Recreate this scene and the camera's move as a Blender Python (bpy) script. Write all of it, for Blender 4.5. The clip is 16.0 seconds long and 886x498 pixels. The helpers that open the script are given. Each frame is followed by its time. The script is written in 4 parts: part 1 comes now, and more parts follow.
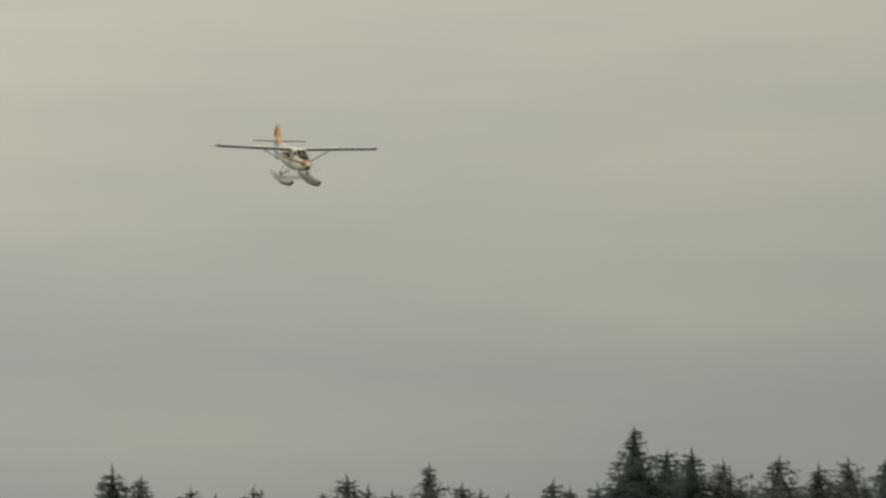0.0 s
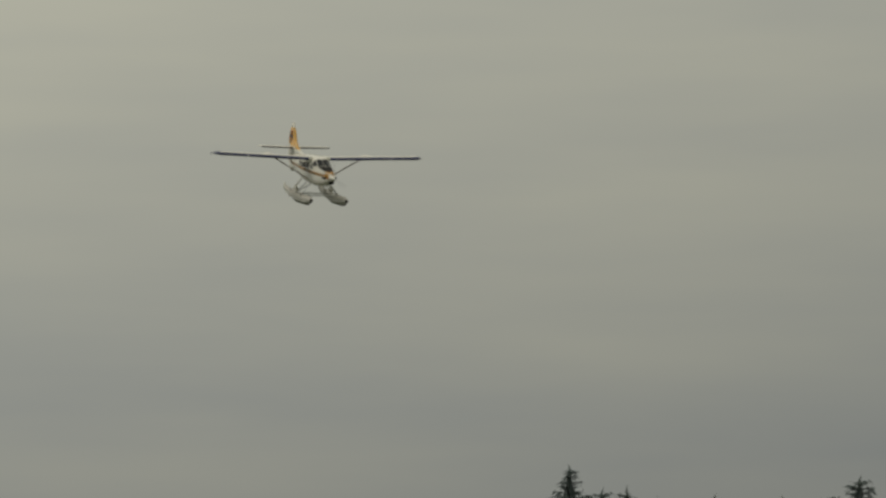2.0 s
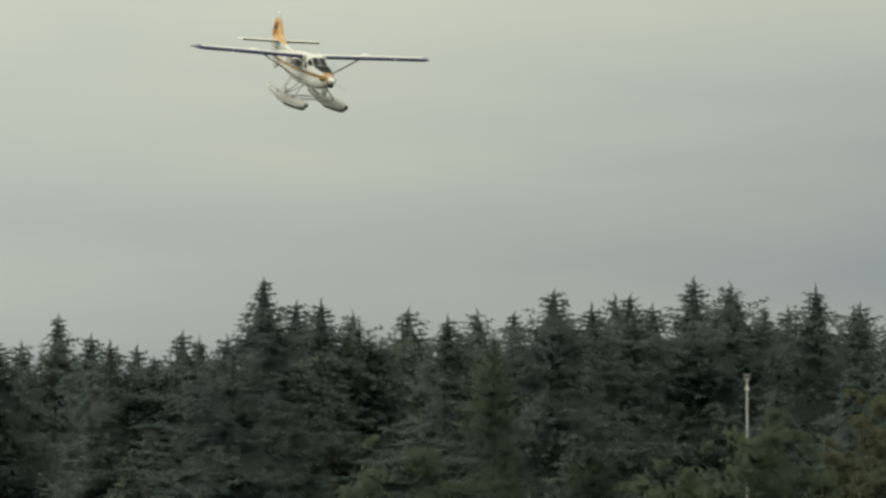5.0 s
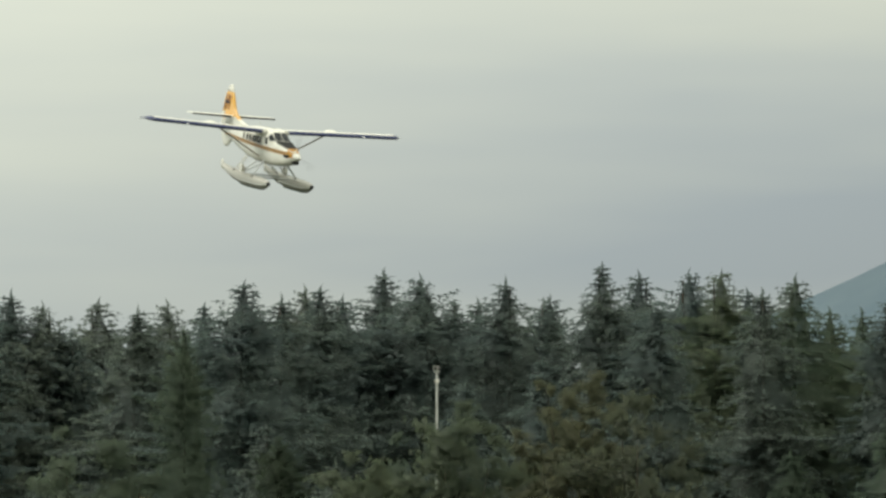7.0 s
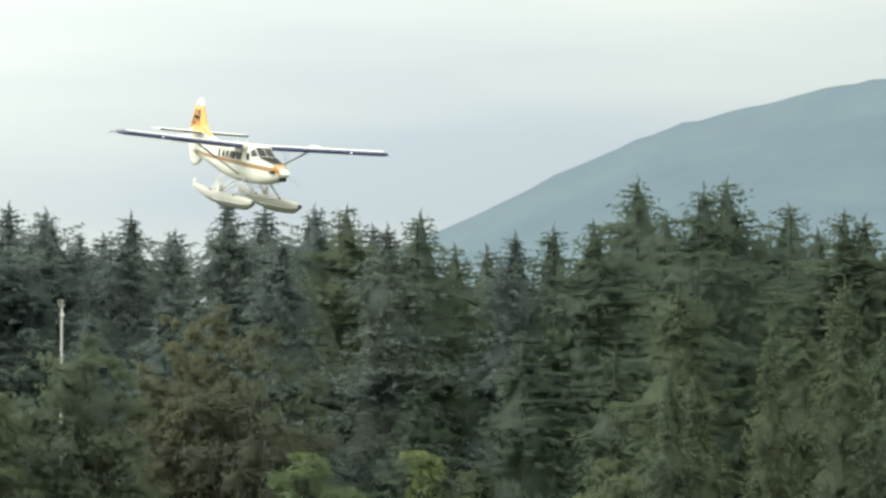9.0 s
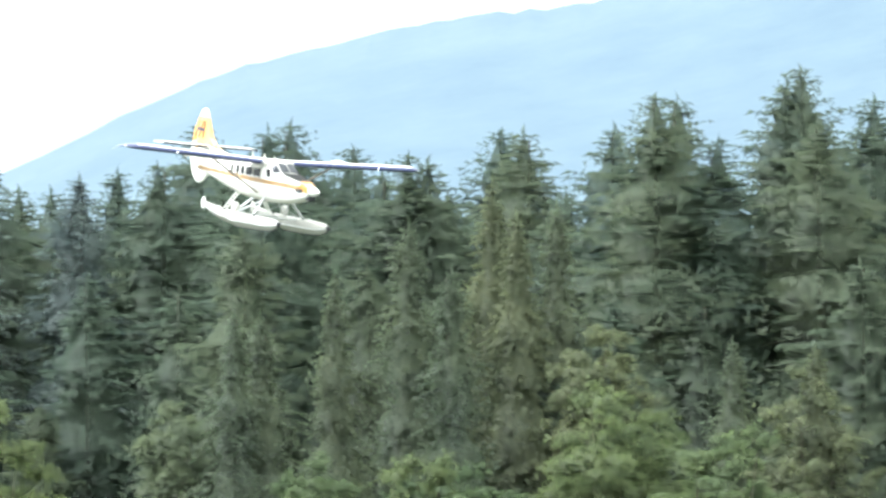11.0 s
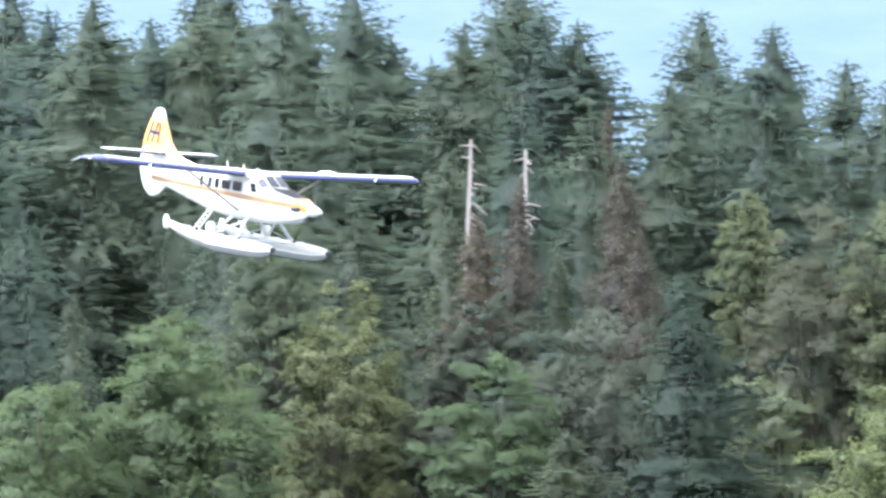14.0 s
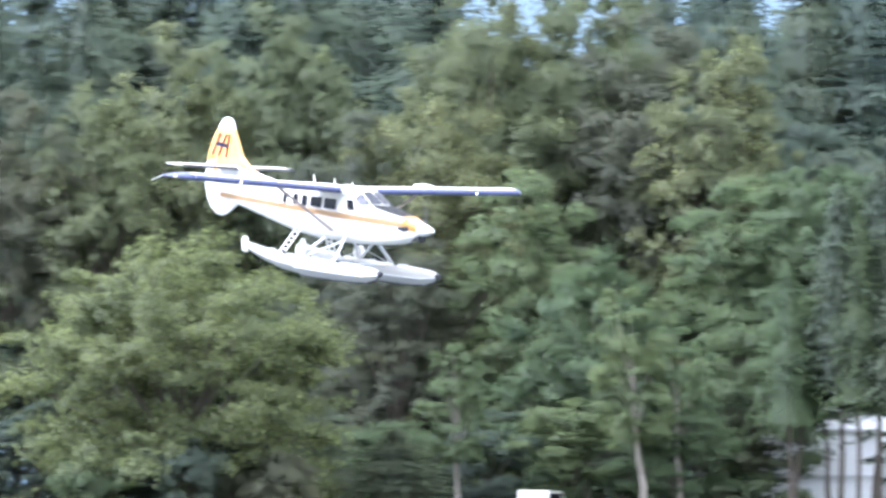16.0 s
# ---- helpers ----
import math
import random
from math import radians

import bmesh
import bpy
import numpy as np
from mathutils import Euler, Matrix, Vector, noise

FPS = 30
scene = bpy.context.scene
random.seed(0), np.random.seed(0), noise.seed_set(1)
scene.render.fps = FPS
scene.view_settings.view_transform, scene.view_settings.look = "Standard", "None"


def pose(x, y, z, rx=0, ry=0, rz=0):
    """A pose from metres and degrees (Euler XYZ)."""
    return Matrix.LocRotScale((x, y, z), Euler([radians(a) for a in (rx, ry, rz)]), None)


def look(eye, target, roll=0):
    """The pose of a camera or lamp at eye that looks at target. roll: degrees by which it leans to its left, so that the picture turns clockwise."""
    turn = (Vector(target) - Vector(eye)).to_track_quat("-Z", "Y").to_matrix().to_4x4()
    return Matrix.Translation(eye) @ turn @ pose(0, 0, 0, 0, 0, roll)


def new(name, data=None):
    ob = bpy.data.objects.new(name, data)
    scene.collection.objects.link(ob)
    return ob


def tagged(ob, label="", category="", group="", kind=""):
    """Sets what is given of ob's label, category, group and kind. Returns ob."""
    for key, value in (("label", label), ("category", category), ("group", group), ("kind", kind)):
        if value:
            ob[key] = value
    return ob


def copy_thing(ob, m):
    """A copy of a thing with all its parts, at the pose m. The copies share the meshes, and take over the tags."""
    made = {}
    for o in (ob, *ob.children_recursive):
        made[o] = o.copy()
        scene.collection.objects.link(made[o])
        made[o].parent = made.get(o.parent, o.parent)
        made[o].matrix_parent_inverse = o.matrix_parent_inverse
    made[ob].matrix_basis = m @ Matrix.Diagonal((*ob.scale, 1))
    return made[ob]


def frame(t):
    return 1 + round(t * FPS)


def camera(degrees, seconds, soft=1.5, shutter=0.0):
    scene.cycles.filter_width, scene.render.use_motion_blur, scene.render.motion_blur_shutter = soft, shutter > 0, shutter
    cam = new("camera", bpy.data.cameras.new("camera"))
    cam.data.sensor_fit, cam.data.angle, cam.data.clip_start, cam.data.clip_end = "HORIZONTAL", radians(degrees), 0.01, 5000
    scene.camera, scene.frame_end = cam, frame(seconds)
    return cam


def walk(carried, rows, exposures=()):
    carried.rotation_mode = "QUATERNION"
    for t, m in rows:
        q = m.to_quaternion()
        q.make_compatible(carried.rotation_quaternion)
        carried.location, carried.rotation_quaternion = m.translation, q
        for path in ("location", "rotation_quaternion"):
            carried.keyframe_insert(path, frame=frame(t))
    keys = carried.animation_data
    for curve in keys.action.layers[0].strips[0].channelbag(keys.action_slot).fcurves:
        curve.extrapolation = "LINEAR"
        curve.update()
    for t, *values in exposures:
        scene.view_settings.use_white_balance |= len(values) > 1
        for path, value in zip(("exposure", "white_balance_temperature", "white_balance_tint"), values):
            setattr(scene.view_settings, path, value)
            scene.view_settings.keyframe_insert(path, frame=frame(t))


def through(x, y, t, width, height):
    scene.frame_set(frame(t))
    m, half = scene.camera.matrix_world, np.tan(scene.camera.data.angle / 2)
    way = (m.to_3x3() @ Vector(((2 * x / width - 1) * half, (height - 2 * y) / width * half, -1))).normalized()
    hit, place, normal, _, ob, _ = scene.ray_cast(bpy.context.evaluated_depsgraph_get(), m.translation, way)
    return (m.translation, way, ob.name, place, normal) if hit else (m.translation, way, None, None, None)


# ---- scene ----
EYE = 3.0
cam = camera(5.61, 16.0, soft=2.7, shutter=0.3)


def aim(az, el, roll):
    """A camera pose: compass angle to the right of +y, height above the horizon, roll."""
    return pose(0, 0, EYE, 90 + el, 0, -az) @ pose(0, 0, 0, 0, 0, roll)


# seconds, azimuth, elevation, roll
PATH = [
    (0.0, 0.279, 5.05, 0.0),
    (0.1, 0.171, 5.129, 0.0),
    (0.2, 0.078, 5.208, 0.0),
    (0.3, 0.007, 5.272, 0.0),
    (0.5, 0.0, 5.3, -0.001),
    (1.0, 0.033, 5.311, -0.002),
    (1.5, 0.172, 5.305, 0.001),
    (2.0, 0.691, 5.3, -0.002),
    (2.5, 0.89, 5.287, 0.005),
    (3.0, 1.156, 5.109, 0.305),
    (3.2, 1.382, 5.012, 0.29),
    (5.3, 2.995, 4.062, -0.061),
    (5.5, 3.297, 4.061, -0.073),
    (6.0, 3.841, 4.058, 0.028),
    (6.5, 4.311, 4.055, -0.013),
    (7.0, 4.599, 4.052, -0.018),
    (7.5, 5.018, 4.011, 0.015),
    (8.0, 5.826, 3.87, -0.044),
    (8.2, 6.139, 3.781, 0.038),
    (10.3, 8.615, 3.446, -0.248),
    (10.5, 9.045, 3.367, -0.272),
    (11.0, 9.744, 3.269, -0.151),
    (11.5, 10.773, 3.212, -0.174),
    (12.0, 11.722, 3.178, -0.111),
    (12.5, 12.388, 3.105, -0.072),
    (13.0, 13.745, 2.859, -0.04),
    (13.5, 14.966, 2.591, 0.02),
    (14.0, 16.003, 2.46, 0.073),
    (14.5, 16.946, 2.353, 0.121),
    (15.0, 18.14, 2.147, 0.131),
    (15.5, 19.394, 1.8, 0.089),
    (16.0, 21.106, 1.724, 0.1),
]

EXPOSURES = [(0.0, -0.73, 6700, 10), (0.4, -1.05, 6600, 9), (1.5, -1.1, 6600, 9), (3.2, -1.13, 6550, 9), (5.3, -0.12, 6380, 5),
             (7.0, 0.1, 6330, 5), (8.2, 0.48, 6280, 6), (10.3, 1.56, 5800, 9), (11.0, 1.9, 5580, 12), (13.0, 2.11, 5240, 19), (16.0, 2.13, 5070, 26)]
walk(cam, [(t, aim(az, el, roll)) for t, az, el, roll in PATH], EXPOSURES)

# ---- world and sun ----
SUN_AZ, SUN_EL = -88.0, 54.0
world = bpy.data.worlds.new("overcast_sky")
scene.world = world
world.use_nodes = True
wn, wl = world.node_tree.nodes, world.node_tree.links
wn.clear()


def wnode(kind, **values):
    n = wn.new(kind)
    for k, v in values.items():
        n.inputs[k].default_value = v
    return n


w_out, w_bg = wn.new("ShaderNodeOutputWorld"), wn.new("ShaderNodeBackground")
w_sky = wn.new("ShaderNodeTexSky")
w_sky.sky_type, w_sky.sun_disc = "NISHITA", False
w_sky.sun_elevation, w_sky.sun_rotation = radians(SUN_EL), radians(SUN_AZ)
w_dim = wn.new("ShaderNodeVectorMath")
w_dim.operation = "SCALE"
w_dim.inputs["Scale"].default_value = 0.08
w_co = wn.new("ShaderNodeTexCoord")
w_map = wn.new("ShaderNodeMapping")
w_map.inputs["Scale"].default_value = (4.0, 4.0, 26.0)
w_noise = wnode("ShaderNodeTexNoise", Scale=1.6, Detail=4.0, Roughness=0.5)
w_ramp = wn.new("ShaderNodeValToRGB")
w_ramp.color_ramp.elements[0].position, w_ramp.color_ramp.elements[0].color = 0.25, (0.455, 0.484, 0.492, 1)
w_ramp.color_ramp.elements[1].position, w_ramp.color_ramp.elements[1].color = 0.85, (0.78, 0.765, 0.62, 1)
# thin cloud glows towards the sun's side and higher up
w_sep = wn.new("ShaderNodeSeparateXYZ")
w_side = wn.new("ShaderNodeMath")
w_side.operation = "MULTIPLY_ADD"
w_side.inputs[1].default_value, w_side.inputs[2].default_value = -1.6, 0.552
w_lift = wn.new("ShaderNodeMath")
w_lift.operation = "MULTIPLY_ADD"
w_lift.inputs[1].default_value = 5.8
w_clamp = wn.new("ShaderNodeClamp")
w_clamp.inputs["Min"].default_value, w_clamp.inputs["Max"].default_value = 0.6, 1.6
w_gain = wn.new("ShaderNodeVectorMath")
w_gain.operation = "SCALE"
w_mix = wn.new("ShaderNodeMix")
w_mix.data_type = "RGBA"
w_mix.inputs["Factor"].default_value = 0.88
wl.new(w_co.outputs["Generated"], w_map.inputs["Vector"])
wl.new(w_map.outputs["Vector"], w_noise.inputs["Vector"])
w_tone = wn.new("ShaderNodeMath")
w_tone.operation = "MULTIPLY_ADD"
w_tone.inputs[1].default_value = 7.0
w_low = wn.new("ShaderNodeMath")
w_low.operation = "MULTIPLY_ADD"
w_low.inputs[1].default_value, w_low.inputs[2].default_value = 1.05, -0.63
wl.new(w_noise.outputs["Fac"], w_low.inputs[0])
wl.new(w_low.outputs["Value"], w_tone.inputs[2])
wl.new(w_tone.outputs["Value"], w_ramp.inputs["Fac"])
wl.new(w_co.outputs["Generated"], w_sep.inputs["Vector"])
wl.new(w_sep.outputs["X"], w_side.inputs[0])
wl.new(w_sep.outputs["Z"], w_lift.inputs[0])
wl.new(w_sep.outputs["Z"], w_tone.inputs[0])
wl.new(w_side.outputs["Value"], w_lift.inputs[2])
wl.new(w_lift.outputs["Value"], w_clamp.inputs["Value"])
wl.new(w_ramp.outputs["Color"], w_gain.inputs[0])
wl.new(w_clamp.outputs["Result"], w_gain.inputs["Scale"])
wl.new(w_sky.outputs["Color"], w_dim.inputs[0])
wl.new(w_dim.outputs["Vector"], w_mix.inputs[6])
wl.new(w_gain.outputs["Vector"], w_mix.inputs[7])
wl.new(w_mix.outputs[2], w_bg.inputs["Color"])
wl.new(w_bg.outputs["Background"], w_out.inputs["Surface"])

sun = new("sun", bpy.data.lights.new("sun", "SUN"))
sun.data.energy, sun.data.angle, sun.data.color = 1.3, radians(35), (1.0, 0.95, 0.86)
sun.matrix_basis = look((-300 * math.sin(radians(-SUN_AZ)), 300 * math.cos(radians(SUN_AZ)), 413), (0, 0, 0))


# ---- materials ----
class Mat:
    """A node material with short ways to add nodes."""

    def __init__(self, name):
        self.m = bpy.data.materials.new(name)
        self.m.use_nodes = True
        self.n, self.l = self.m.node_tree.nodes, self.m.node_tree.links
        self.bsdf = self.n["Principled BSDF"]
        self.out = self.n["Material Output"]

    def add(self, kind, **values):
        n = self.n.new(kind)
        for k, v in values.items():
            n.inputs[k].default_value = v
        return n

    def noise(self, scale, detail=4.0, rough=0.55, space="Object", stretch=None):
        co = self.add("ShaderNodeTexCoord")
        nz = self.add("ShaderNodeTexNoise", Scale=scale, Detail=detail, Roughness=rough)
        if stretch:
            mp = self.add("ShaderNodeMapping", Scale=stretch)
            self.l.new(co.outputs[space], mp.inputs["Vector"])
            self.l.new(mp.outputs["Vector"], nz.inputs["Vector"])
        else:
            self.l.new(co.outputs[space], nz.inputs["Vector"])
        return nz.outputs["Fac"]

    def ramp(self, fac, *stops):
        r = self.add("ShaderNodeValToRGB")
        els = r.color_ramp.elements
        while len(els) < len(stops):
            els.new(0.5)
        for e, (p, c) in zip(els, stops):
            e.position, e.color = p, (*c, 1)
        self.l.new(fac, r.inputs["Fac"])
        return r.outputs["Color"]

    def mix(self, a, b, fac, mode="MIX"):
        x = self.add("ShaderNodeMix")
        x.data_type, x.blend_type = "RGBA", mode
        for sock, v in ((x.inputs["Factor"], fac), (x.inputs[6], a), (x.inputs[7], b)):
            if isinstance(v, (int, float)):
                sock.default_value = v
            elif isinstance(v, tuple):
                sock.default_value = (*v, 1)
            else:
                self.l.new(v, sock)
        return x.outputs[2]

    def bump(self, fac, strength, dist):
        b = self.add("ShaderNodeBump", Strength=strength, Distance=dist)
        self.l.new(fac, b.inputs["Height"])
        self.l.new(b.outputs["Normal"], self.bsdf.inputs["Normal"])


def painted(name, colour, dirt=(0.35, 0.33, 0.3), rough=0.35, amount=0.35, metal=0.0, coat=0.0):
    """Paint or metal with faint streaks and stains."""
    k = Mat(name)
    grime = k.ramp(k.noise(1.3, 6, 0.6, stretch=(0.6, 1.5, 3.0)), (0.45, (0, 0, 0)), (0.85, (amount, amount, amount)))
    sep = k.add("ShaderNodeSeparateColor")
    k.l.new(grime, sep.inputs["Color"])
    k.l.new(k.mix(colour, dirt, sep.outputs["Red"]), k.bsdf.inputs["Base Color"])
    k.l.new(k.ramp(k.noise(9.0), (0.3, (rough, rough, rough)), (0.8, (rough + 0.15,) * 3)), k.bsdf.inputs["Roughness"])
    k.bsdf.inputs["Metallic"].default_value = metal
    k.bsdf.inputs["Coat Weight"].default_value = coat
    k.bump(k.noise(14.0), 0.04, 0.02)
    return k.m


def foliage(name, mid, spread=0.16, gaps=0.36, through=0.56):
    """Leaves: tone varies from tree to tree, clump to clump and leaf to leaf."""
    k = Mat(name)
    geo, info = k.add("ShaderNodeNewGeometry"), k.add("ShaderNodeObjectInfo")
    dark, light = tuple(c * (1 - spread) for c in mid), tuple(c * (1 + 1.3 * spread) for c in mid)
    leaf = k.ramp(geo.outputs["Random Per Island"], (0.0, dark), (0.55, mid), (1.0, light))
    clump = k.ramp(k.noise(0.35, 3, 0.6), (0.3, (0.8, 0.84, 0.88)), (0.7, (1.15, 1.12, 1.0)))
    tree = k.ramp(info.outputs["Random"], (0.0, (0.86, 0.91, 0.96)), (0.5, (1.0, 1.0, 1.0)), (1.0, (1.14, 1.07, 0.96)))
    colour = k.mix(k.mix(leaf, clump, 1.0, "MULTIPLY"), tree, 1.0, "MULTIPLY")
    mottle = k.noise(2.4, 5, 0.65)
    colour = k.mix(colour, k.ramp(mottle, (0.3, (0.78, 0.8, 0.8)), (0.72, (1.18, 1.16, 1.1))), 1.0, "MULTIPLY")
    k.n.remove(k.bsdf)
    dif, tra, gl = k.add("ShaderNodeBsdfDiffuse"), k.add("ShaderNodeBsdfTranslucent"), k.add("ShaderNodeBsdfGlossy", Roughness=0.5)
    m1, m2 = k.add("ShaderNodeMixShader", Fac=through), k.add("ShaderNodeMixShader", Fac=0.015)
    bump = k.add("ShaderNodeBump", Strength=0.7, Distance=0.35)
    k.l.new(mottle, bump.inputs["Height"])
    k.l.new(bump.outputs["Normal"], dif.inputs["Normal"])
    k.l.new(colour, dif.inputs["Color"])
    k.l.new(colour, tra.inputs["Color"])
    k.l.new(dif.outputs[0], m1.inputs[1])
    k.l.new(tra.outputs[0], m1.inputs[2])
    k.l.new(m1.outputs[0], m2.inputs[1])
    k.l.new(gl.outputs[0], m2.inputs[2])
    # fine gaps between needles and leaflets let light through
    clear, m3 = k.add("ShaderNodeBsdfTransparent"), k.add("ShaderNodeMixShader", Fac=gaps)
    k.l.new(m2.outputs[0], m3.inputs[1])
    k.l.new(clear.outputs[0], m3.inputs[2])
    k.l.new(m3.outputs[0], k.out.inputs["Surface"])
    return k.m


def bark(name, a, b):
    k = Mat(name)
    nz = k.noise(3.0, 6, 0.65, stretch=(3, 3, 0.5))
    k.l.new(k.ramp(nz, (0.3, a), (0.75, b)), k.bsdf.inputs["Base Color"])
    k.bsdf.inputs["Roughness"].default_value = 0.9
    k.bump(nz, 0.6, 0.06)
    return k.m


M_WHITE = painted("white_paint", (0.77, 0.75, 0.69), amount=0.18, coat=0.3)
M_NAVY = painted("navy_paint", (0.018, 0.028, 0.11), (0.1, 0.1, 0.12), coat=0.1)
M_ORANGE = painted("orange_paint", (0.74, 0.4, 0.07), coat=0.3, amount=0.15)
M_GOLD = painted("gold_stripe", (0.66, 0.42, 0.19), amount=0.15)
M_RED = painted("red_paint", (0.3, 0.05, 0.025))
M_BLACK = painted("black_rubber", (0.02, 0.02, 0.022), (0.06, 0.06, 0.06), 0.6)
M_METAL = painted("strut_metal", (0.62, 0.63, 0.63), rough=0.35, metal=0.6)
M_FLOAT = painted("float_paint", (0.475, 0.46, 0.425), (0.34, 0.33, 0.3), 0.4, 0.25)
M_STRUT = painted("tan_strut", (0.4, 0.33, 0.28), rough=0.45)
M_EDGE = painted("dark_edge", (0.05, 0.05, 0.06), rough=0.6)
M_PROP = painted("blade_grey", (0.12, 0.12, 0.12), rough=0.5)
M_POLE = painted("galvanised_pole", (0.62, 0.62, 0.6), rough=0.5, metal=0.3)
M_WALL = painted("pale_wall", (0.74, 0.78, 0.82), amount=0.2, rough=0.7)
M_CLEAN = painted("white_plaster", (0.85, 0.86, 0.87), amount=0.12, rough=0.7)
M_ROOF = painted("blue_roof", (0.05, 0.07, 0.2), rough=0.6)
M_YELLOW = painted("yellow_paint", (0.75, 0.42, 0.06), rough=0.5)

k = Mat("window_glass")
k.bsdf.inputs["Base Color"].default_value = (0.012, 0.014, 0.018, 1)
k.bsdf.inputs["Roughness"].default_value = 0.06
k.bsdf.inputs["Specular IOR Level"].default_value = 0.2
M_GLASS = k.m
k = Mat("windshield_glass")
k.bsdf.inputs["Base Color"].default_value = (0.06, 0.065, 0.08, 1)
k.bsdf.inputs["Roughness"].default_value = 0.08
M_SCREEN = k.m
k = Mat("landing_light")
k.bsdf.inputs["Base Color"].default_value = (0.9, 0.9, 0.85, 1)
k.bsdf.inputs["Emission Color"].default_value = (1, 0.95, 0.85, 1)
k.bsdf.inputs["Emission Strength"].default_value = 2.0
M_LAMP = k.m

M_FIR = foliage("fir_needles", (0.142, 0.178, 0.174), 0.08, 0.34)
M_FIR_B = foliage("spruce_needles", (0.11, 0.145, 0.106), 0.08, 0.34)
M_CEDAR = foliage("cedar_sprays", (0.124, 0.152, 0.1), 0.1, 0.26)
M_DARK = foliage("dark_needles", (0.06, 0.084, 0.06), 0.1, 0.26)
M_BROWN = foliage("browning_needles", (0.122, 0.108, 0.082), 0.12, 0.26)
M_LEAF = {
    "green": foliage("maple_leaves", (0.124, 0.168, 0.084), 0.15),
    "maple": foliage("big_maple_leaves", (0.152, 0.184, 0.082), 0.2, 0.32),
    "bright": foliage("young_leaves", (0.142, 0.186, 0.09), 0.16),
    "autumn": foliage("turning_leaves", (0.135, 0.132, 0.088), 0.14),
    "brown": foliage("alder_leaves", (0.12, 0.134, 0.094), 0.13),
    "grey": foliage("poplar_leaves", (0.152, 0.182, 0.11), 0.13),
    "willow": foliage("willow_leaves", (0.164, 0.188, 0.096), 0.13),
    "dark": foliage("shaded_leaves", (0.11, 0.14, 0.104), 0.12),
}
M_BARK = bark("fir_bark", (0.035, 0.028, 0.022), (0.11, 0.09, 0.07))
M_BARK_PALE = bark("pale_bark", (0.12, 0.1, 0.085), (0.3, 0.27, 0.23))
M_SNAG = bark("weathered_wood", (0.22, 0.18, 0.16), (0.5, 0.44, 0.4))

k = Mat("grass")
k.l.new(k.ramp(k.noise(0.03, 8, 0.65), (0.3, (0.03, 0.045, 0.018)), (0.7, (0.07, 0.085, 0.03))), k.bsdf.inputs["Base Color"])
k.bsdf.inputs["Roughness"].default_value = 0.95
k.bump(k.noise(1.2, 8, 0.7), 0.5, 0.2)
M_GRASS = k.m

k = Mat("harbour_water")
k.bsdf.inputs["Base Color"].default_value = (0.02, 0.035, 0.04, 1)
k.bsdf.inputs["Roughness"].default_value = 0.12
k.bump(k.noise(0.6, 6, 0.6), 0.35, 0.15)
M_WATER = k.m

# a wooded mountain kilometres off: blue airlight painted as emission over dim woodland
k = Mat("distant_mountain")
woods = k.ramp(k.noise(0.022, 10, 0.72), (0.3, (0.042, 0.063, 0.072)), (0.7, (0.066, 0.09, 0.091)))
low = k.add("ShaderNodeSeparateXYZ")
k.l.new(k.add("ShaderNodeTexCoord").outputs["Object"], low.inputs["Vector"])
def squared(socket, centre, half):
    off, sq = k.add("ShaderNodeMath"), k.add("ShaderNodeMath")
    off.operation, sq.operation = "MULTIPLY_ADD", "MULTIPLY"
    off.inputs[1].default_value, off.inputs[2].default_value = 1 / half, -centre / half
    k.l.new(socket, off.inputs[0])
    k.l.new(off.outputs[0], sq.inputs[0])
    k.l.new(off.outputs[0], sq.inputs[1])
    return sq.outputs[0]


# an oval pale patch with ragged edges, set in base and emission colour
mask = k.add("ShaderNodeMath")
mask.operation = "ADD"
k.l.new(squared(low.outputs["X"], 1252.0, 34.0), mask.inputs[0])
k.l.new(squared(low.outputs["Z"], 237.0, 6.0), mask.inputs[1])
ragged = k.add("ShaderNodeMath")
ragged.operation = "MULTIPLY_ADD"
ragged.inputs[1].default_value = 4.0
k.l.new(k.noise(0.07, 5, 0.65, stretch=(1, 1, 2.5)), ragged.inputs[0])
k.l.new(mask.outputs[0], ragged.inputs[2])
halve = k.add("ShaderNodeMath")
halve.operation = "MULTIPLY"
halve.inputs[1].default_value = 0.2
k.l.new(ragged.outputs[0], halve.inputs[0])
patch = k.ramp(halve.outputs[0], (0.42, (1, 1, 1)), (0.58, (0, 0, 0)))
sepp = k.add("ShaderNodeSeparateColor")
k.l.new(patch, sepp.inputs["Color"])
k.l.new(k.mix(woods, (0.4, 0.37, 0.35), sepp.outputs["Red"]), k.bsdf.inputs["Base Color"])
k.bsdf.inputs["Roughness"].default_value = 1.0
# blue haze put into the emission colour, paler over the patch
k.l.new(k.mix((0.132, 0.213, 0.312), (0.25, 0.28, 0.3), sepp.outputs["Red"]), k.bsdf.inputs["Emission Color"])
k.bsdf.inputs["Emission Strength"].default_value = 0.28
M_HILL = k.m


# ---- helpers ----
def mesh_ob(name, verts, faces, mat, parent=None, label="", smooth=False):
    me = bpy.data.meshes.new(name)
    me.from_pydata([tuple(v) for v in verts], [], [tuple(f) for f in faces])
    me.materials.append(mat)
    if smooth:
        me.polygons.foreach_set("use_smooth", [True] * len(me.polygons))
    me.update()
    ob = new(name, me)
    ob.parent = parent
    if label:
        ob["label"] = label
    return ob


